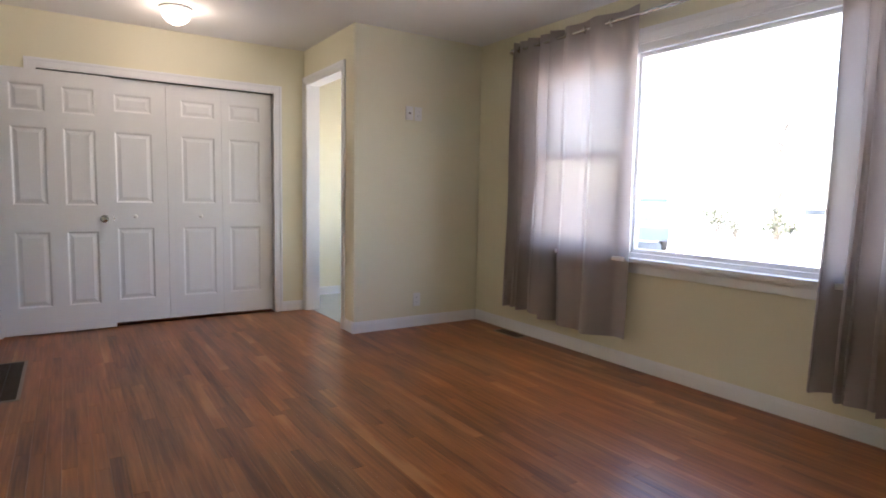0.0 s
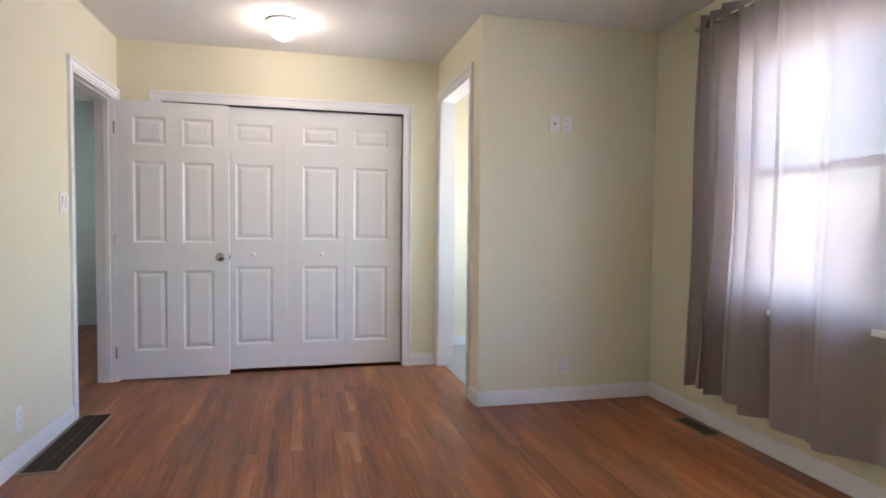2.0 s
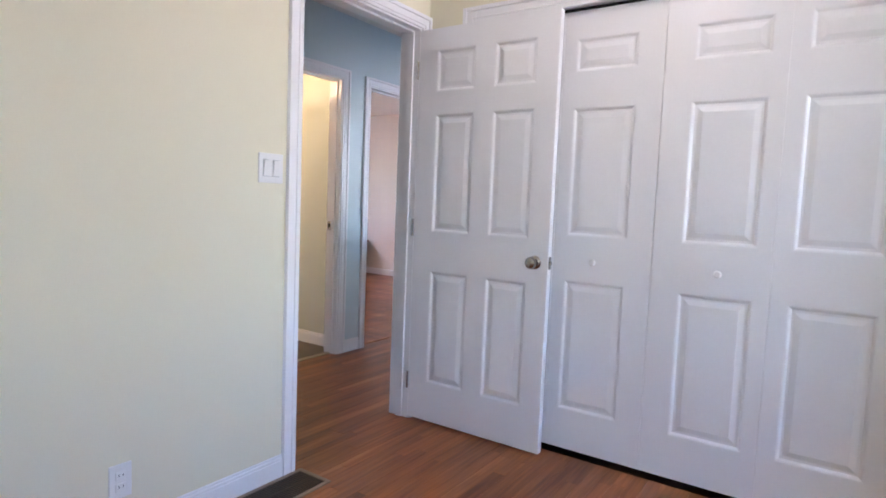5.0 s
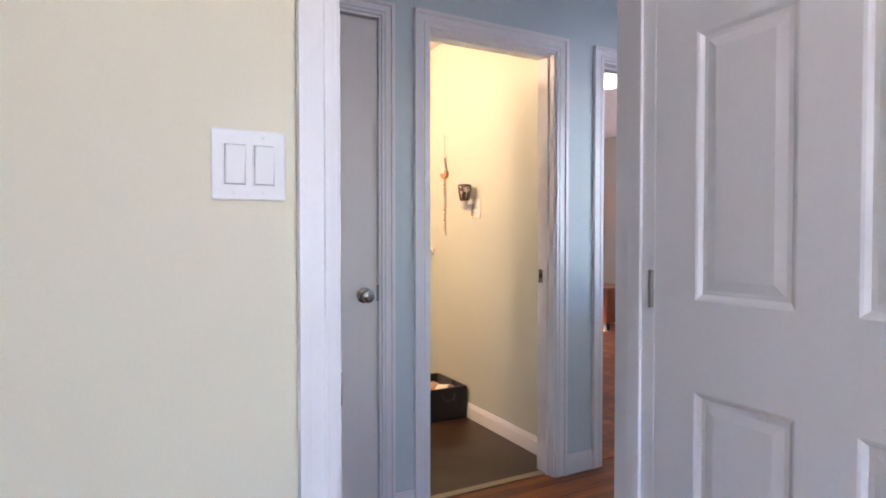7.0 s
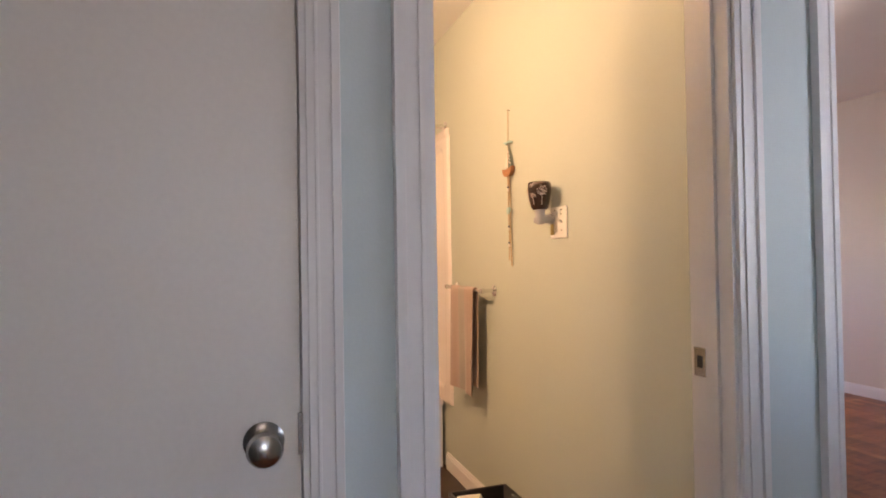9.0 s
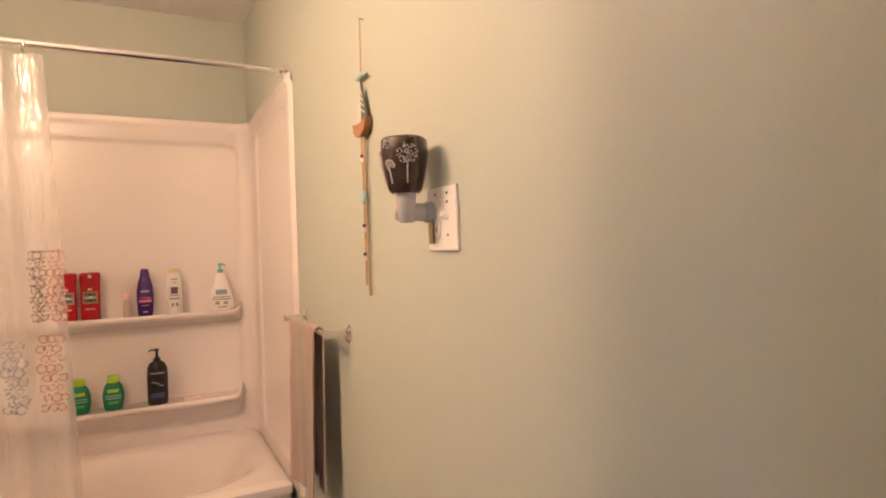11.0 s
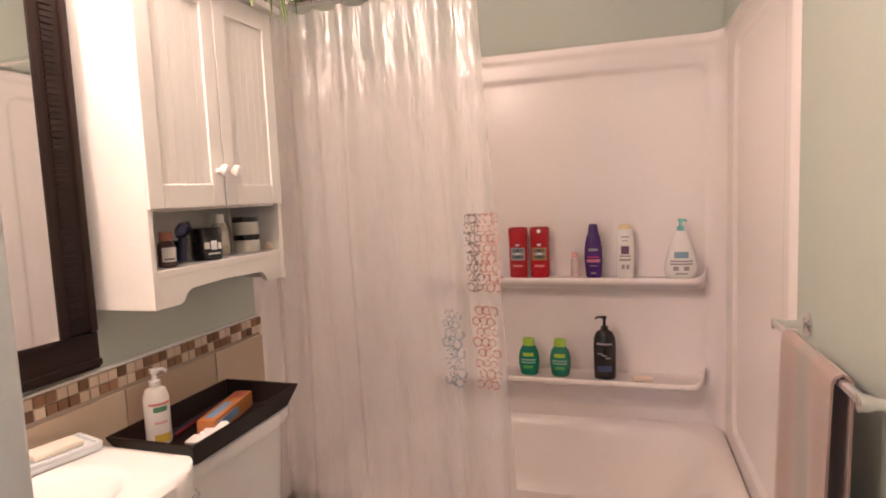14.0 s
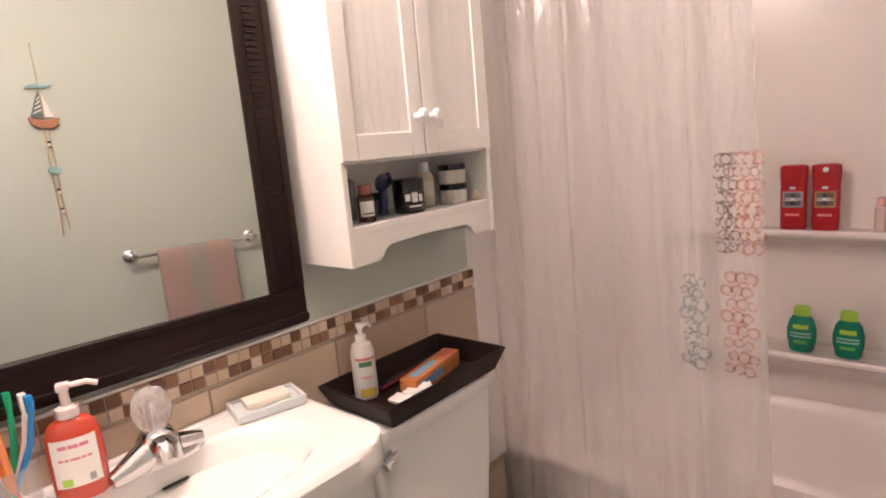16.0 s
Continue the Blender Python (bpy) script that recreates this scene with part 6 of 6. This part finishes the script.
part("handle", tube([(0.0, 0.0, 0.006), (0.0, 0.006, 0.06)], [0.012, 0.010], 12), shell("navy brush plastic", (0.015, 0.022, 0.085)), bt, smooth=True)
jar(pose(-2.892, 4.955, Z), 0.022, 0.052, shell("grey glass", (0.30, 0.28, 0.30)), BLACKP, "small grey glass jar")
bottle("medicine_bottle", "small brown bottle with a white label and orange cap", pose(-2.812, 5.012, Z, 0, 0, 150), [(0, 0), (0.018, 0), (0.019, 0.003), (0.019, 0.050), (0.012, 0.058), (0, 0.059)], 1.0, shell("dark brown plastic", (0.06, 0.03, 0.02)), ([(0, 0.058), (0.014, 0.058), (0.014, 0.078), (0, 0.079)], shell("rust cap", (0.35, 0.12, 0.06)), 1.0), [(0.028, 0.016, 0.015, 0, WHITEP), (0.018, 0.002, 0.011, 0, INKP)])
bottle("medicine_bottle", "tall grey bottle at the cabinet's side", pose(-2.808, 4.955, Z, 0, 0, 150), [(0, 0), (0.018, 0), (0.019, 0.003), (0.019, 0.085), (0.012, 0.093), (0, 0.094)], 1.0, shell("grey bottle", (0.20, 0.19, 0.20)), ([(0, 0.093), (0.013, 0.093), (0.013, 0.112), (0, 0.113)], GREYP, 1.0))
tagged(part("seashell", moved(lathe([(0, 0), (0.018, 0.002), (0.013, 0.012), (0.005, 0.022), (0, 0.024)], 12), pose(-3.180, 5.02, Z)), shell("cream shell", (0.62, 0.52, 0.38), 0.5), smooth=True), "small cream seashell on the cabinet shelf", "seashell")

# on top of the cabinet
pot = thing("spider_plant", "trailing green and cream striped spider plant in a red-brown pot", "potted plant", pose(-3.140, 4.995, 1.906))
part("pot", lathe([(0, 0), (0.052, 0), (0.055, 0.006), (0.068, 0.095), (0.075, 0.098), (0.076, 0.118), (0.068, 0.118), (0.064, 0.10), (0, 0.098)], 28), surface("red-brown glazed pot", (0.16, 0.040, 0.028), 0.25, 0.2, 30, 6, 0.05, coat=0.4), pot, smooth=True)
LEAF = surface("green leaf edge", (0.07, 0.15, 0.03), 0.45, 0.2, 60, 12, 0.1)
RIB = surface("cream leaf stripe", (0.42, 0.44, 0.20), 0.45, 0.15, 60, 12, 0.1)
rnd = random.Random(4)


def blade(points, wide):
    """A folded strap leaf along points; faces of the middle stripe get the second material."""
    bm = bmesh.new()
    rows = []
    for i, p in enumerate(points):
        d = (points[min(i + 1, len(points) - 1)] - points[max(i - 1, 0)]).normalized()
        s = d.cross(Vector((0, 0, 1)))
        s = s.normalized() if s.length > 1e-3 else Vector((1, 0, 0))
        up = s.cross(d)
        w = wide * math.sin(math.pi * min(0.98, 0.12 + 0.86 * i / (len(points) - 1))) ** 0.6
        rows.append([bm.verts.new(p + s * w * k + up * w * 0.45 * abs(k)) for k in (-1, -0.35, 0.35, 1)])
    for a, b in zip(rows, rows[1:]):
        for k in range(3):
            f = bm.faces.new((a[k], a[k + 1], b[k + 1], b[k]))
            f.material_index = 1 if k == 1 else 0
    return bm


for k in range(26):
    a = 2 * math.pi * k / 26 + rnd.uniform(-0.2, 0.2)
    front = math.sin(a) > -0.1
    reach = rnd.uniform(0.10, 0.17) if front else rnd.uniform(0.05, 0.08)
    rise, fall = rnd.uniform(0.05, 0.12), (rnd.uniform(0.06, 0.17) if front else rnd.uniform(0.02, 0.08))
    pts = []
    for i in range(10):
        t = i / 9
        out = 0.02 + reach * (1 - (1 - t) ** 1.8)
        y = out * math.sin(a)
        pts.append(Vector((out * math.cos(a), max(y, -0.095), 0.10 + rise * math.sin(math.pi * min(1, t * 1.25)) - fall * t ** 2.2)))
    lf = part("leaf", blade(pts, rnd.uniform(0.008, 0.012)), LEAF, pot, smooth=True)
    lf.data.materials.append(RIB)
can = thing("spray_can", "blue and white canister standing on the cabinet", "canister", pose(-2.965, 4.985, 1.906))
part("body", lathe([(0, 0), (0.030, 0), (0.031, 0.003), (0.031, 0.09), (0.028, 0.10), (0, 0.10)], 24), shell("blue canister", (0.06, 0.22, 0.36)), can, smooth=True)
part("band", lathe([(0.0314, 0.055), (0.0318, 0.056), (0.0318, 0.085), (0.0314, 0.086)], 24), WHITEP, can, smooth=True)
part("lid", lathe([(0, 0.10), (0.027, 0.10), (0.027, 0.125), (0.022, 0.13), (0, 0.13)], 24), WHITEP, can, smooth=True)

# ---- outside ----
PAVE = surface("pale concrete", (0.42, 0.41, 0.39), 0.8, 0.12, 30, 0.4, 0.1)
structure("ground", slabs([(-400, -400, -0.75, 400, 400, -0.55)]), PAVE, "pale sunlit concrete and gravel yard")

BARK = surface("grey bark", (0.14, 0.118, 0.10), 0.9, 0.3, 40, 4, 0.4)
SHRUB = surface("dull shrub leaf", (0.040, 0.052, 0.026), 0.6, 0.3, 30, 3, 0.1)
TYRE = surface("tyre rubber", (0.02, 0.02, 0.02), 0.8, 0.1, 60, 4, 0.1)
CARGLASS = surface("dark car glass", (0.03, 0.04, 0.05), 0.05, 0.05, 20, 2, 0)


def car(m, colour, label, long=4.5, wide=1.8, high=1.75):
    """A parked car along x: body, cabin with windows, four wheels."""
    t = thing("parked_car", label, "car", m)
    paint = surface("car paint", colour, 0.45, 0.03, 30, 1, 0, coat=0.1)
    L, W = long / 2, wide / 2
    side = [(-L, 0.35), (L, 0.35), (L, 0.72), (L - 0.15, 0.92), (L - 1.15, 1.0), (-L + 0.1, 1.02), (-L, 0.8)]
    part("body", moved(extrude(side, wide, "y", 0.05), pose(0, -W, 0)), paint, t, smooth=True)
    roof = [(L - 1.25, 0.98), (L - 1.85, high - 0.06), (L - 2.1, high), (-L + 0.45, high), (-L + 0.2, high - 0.15), (-L + 0.08, 0.98)]
    part("cabin", moved(extrude(roof, wide - 0.16, "y", 0.05), pose(0, -W + 0.08, 0)), paint, t, smooth=True)
    for s in (-1, 1):
        part("side_window", slabs([(-L + 0.35, s * (W - 0.085), 1.05, L - 1.95, s * (W - 0.070), high - 0.16)], 0.004), CARGLASS, t)
        for x in (-L + 0.85, L - 0.85):
            wh = part("wheel", moved(lathe([(0, -0.10), (0.30, -0.10), (0.34, -0.07), (0.34, 0.07), (0.30, 0.10), (0, 0.10)], 24), pose(x, s * (W - 0.10), 0.34, 90)), TYRE, t, smooth=True)
            part("rim", moved(lathe([(0, -0.012), (0.20, -0.012), (0.20, 0.012), (0, 0.012)], 18), pose(x, s * (W + 0.002), 0.34, 90)), ROD, wh)
    part("rear_window", moved(slabs([(-0.01, -W + 0.25, 0, 0.01, W - 0.25, 0.45)], 0.004), pose(-L + 0.115, 0, 1.08, 0, 9)), CARGLASS, t)
    part("windscreen", moved(slabs([(-0.01, -W + 0.2, 0, 0.01, W - 0.2, 0.75)], 0.004), pose(L - 1.28, 0, 1.02, 0, -38)), CARGLASS, t)
    return t


def bush(m, size, seed, label):
    """A loose shrub: stems and many small leaves in uneven clumps."""
    r = random.Random(seed)
    t = thing("shrub", label, "shrub", m, "shrubs across the yard")
    stems, leaves = [], bmesh.new()
    for k in range(7):
        a, out = r.uniform(0, 6.28), r.uniform(0.15, 0.5) * size
        tip = Vector((out * math.cos(a), out * math.sin(a), r.uniform(0.6, 1.0) * size))
        stems.append(tube([(0, 0, 0), tip * 0.5 + Vector((0, 0, 0.1)), tip], [0.03, 0.02, 0.008], 6))
        for q in range(60):
            c = tip * r.uniform(0.5, 1.05) + Vector((r.gauss(0, 0.16), r.gauss(0, 0.16), r.gauss(0, 0.14))) * size
            n = Vector((r.gauss(0, 1), r.gauss(0, 1), r.gauss(0, 1))).normalized()
            u = n.orthogonal().normalized() * r.uniform(0.03, 0.07) * size
            v = n.cross(u) * 0.6
            leaves.faces.new([leaves.verts.new(c + w) for w in (u, v, -u, -v)])
    part("stems", joined(*stems), BARK, t)
    part("leaves", leaves, SHRUB, t)
    return t


car(pose(18.0, 13.9, -0.55, 0, 0, 38), (0.018, 0.036, 0.075), "dark blue parked car in the sunlit yard")
car(pose(34.0, 15.2, -0.55, 0, 0, 100), (0.60, 0.60, 0.60), "white parked car far across the yard", high=1.5)
bush(pose(24.5, 15.1, -0.55), 1.5, 2, "dull green shrub across the yard")
bush(pose(24.8, 14.2, -0.55), 0.9, 5, "low green shrub across the yard")
bush(pose(25.0, 12.5, -0.55), 1.5, 9, "tall dull green shrub across the yard")
tree = thing("tree", "bare thin tree with long branches across the yard", "tree", pose(27.0, 13.6, -0.55))
r = random.Random(21)
limbs = [tube([(0, 0, 0), (0.05, 0.1, 1.6), (0.0, -0.1, 3.4), (0.2, 0.1, 5.6)], [0.16, 0.13, 0.09, 0.03], 10)]
for k in range(16):
    a, z = r.uniform(0, 6.28), r.uniform(1.8, 5.2)
    b = Vector((0, 0, z))
    e = b + Vector((math.cos(a) * r.uniform(1.2, 2.6), math.sin(a) * r.uniform(1.2, 2.6), r.uniform(0.4, 1.3)))
    limbs.append(tube([b, (b + e) / 2 + Vector((0, 0, 0.15)), e], [0.05, 0.03, 0.01], 6))
    for q in range(3):
        c = b.lerp(e, r.uniform(0.4, 0.9))
        limbs.append(tube([c, c + Vector((r.uniform(-0.7, 0.7), r.uniform(-0.7, 0.7), r.uniform(0.1, 0.7)))], [0.018, 0.005], 5))
part("trunk", joined(*limbs), BARK, tree)

# ---- oak strips ----
rnd = random.Random(7)
STRIP = 0.057
LENGTHS = (0.42, 0.60, 0.78, 0.96, 1.20)


def strip_data(length, along):
    g, e = 0.0002, 0.0005
    w = STRIP - g
    pts = [(g, g, -0.012), (w, g, -0.012), (w, length - g, -0.012), (g, length - g, -0.012), (g, g, -e), (w, g, -e), (w, length - g, -e), (g, length - g, -e),
           (g + e, g + e, 0), (w - e, g + e, 0), (w - e, length - g - e, 0), (g + e, length - g - e, 0)]
    if along == "X":
        pts = [(y, x, z) for x, y, z in pts]
    faces = [(0, 1, 5, 4), (1, 2, 6, 5), (2, 3, 7, 6), (3, 0, 4, 7), (4, 5, 9, 8), (5, 6, 10, 9), (6, 7, 11, 10), (7, 4, 8, 11), (8, 9, 10, 11)]
    return pts, [f[::-1] if along == "X" else f for f in faces]


def lay(x0, x1, y0, y1, along="Y"):
    """Strips over a rectangle as (x, y, length)."""
    out = []
    a0, a1, b0, b1 = (x0, x1, y0, y1) if along == "Y" else (y0, y1, x0, x1)
    a = a0
    while a < a1 - 0.01:
        b, n = b0, rnd.uniform(0.2, 0.9)
        while b < b1 - 0.01:
            n = min(n, b1 - b)
            out.append((a, b, n) if along == "Y" else (b, a, n))
            b += n
            n = rnd.choice(LENGTHS)
        a += STRIP
    return out


floor = bpy.data.objects["floor"]
meshes = {}
for n in LENGTHS:
    p, f = strip_data(n, "Y")
    me = bpy.data.meshes.new("floor_strip")
    me.from_pydata(p, [], f)
    me.materials.append(OAK)
    meshes[n] = me
rest = []
count = 0
for x, y, n in lay(0.0, 3.66, -1.3, 5.70):
    if count < 300 and n in meshes and 1.6 < y < 4.6 and x < 3.4:
        s = new("floor_strip", meshes[n])
        s.parent = floor
        s.location = (x, y, rnd.uniform(-0.00025, 0))
        count += 1
    else:
        rest.append((x, y, n, "Y"))
rest += [(x, y, n, "Y") for x, y, n in lay(-1.245, 0.0, 3.6, 8.2)]
rest += [(x, y, n, "X") for x, y, n in lay(-5.08, -1.26, 6.49, 10.15, "X")]
pts, faces = [], []
for x, y, n, along in rest:
    p, f = strip_data(n, along)
    base = len(pts)
    dz = rnd.uniform(-0.00025, 0)
    pts += [(u + x, v + y, w + dz) for u, v, w in p]
    faces += [tuple(k + base for k in q) for q in f]
me = bpy.data.meshes.new("floor_strips")
me.from_pydata(pts, [], faces)
me.materials.append(OAK)
strips = tagged(new("floor_strips", me), "stained oak floor strips", kind="stuff")
strips.parent = floor
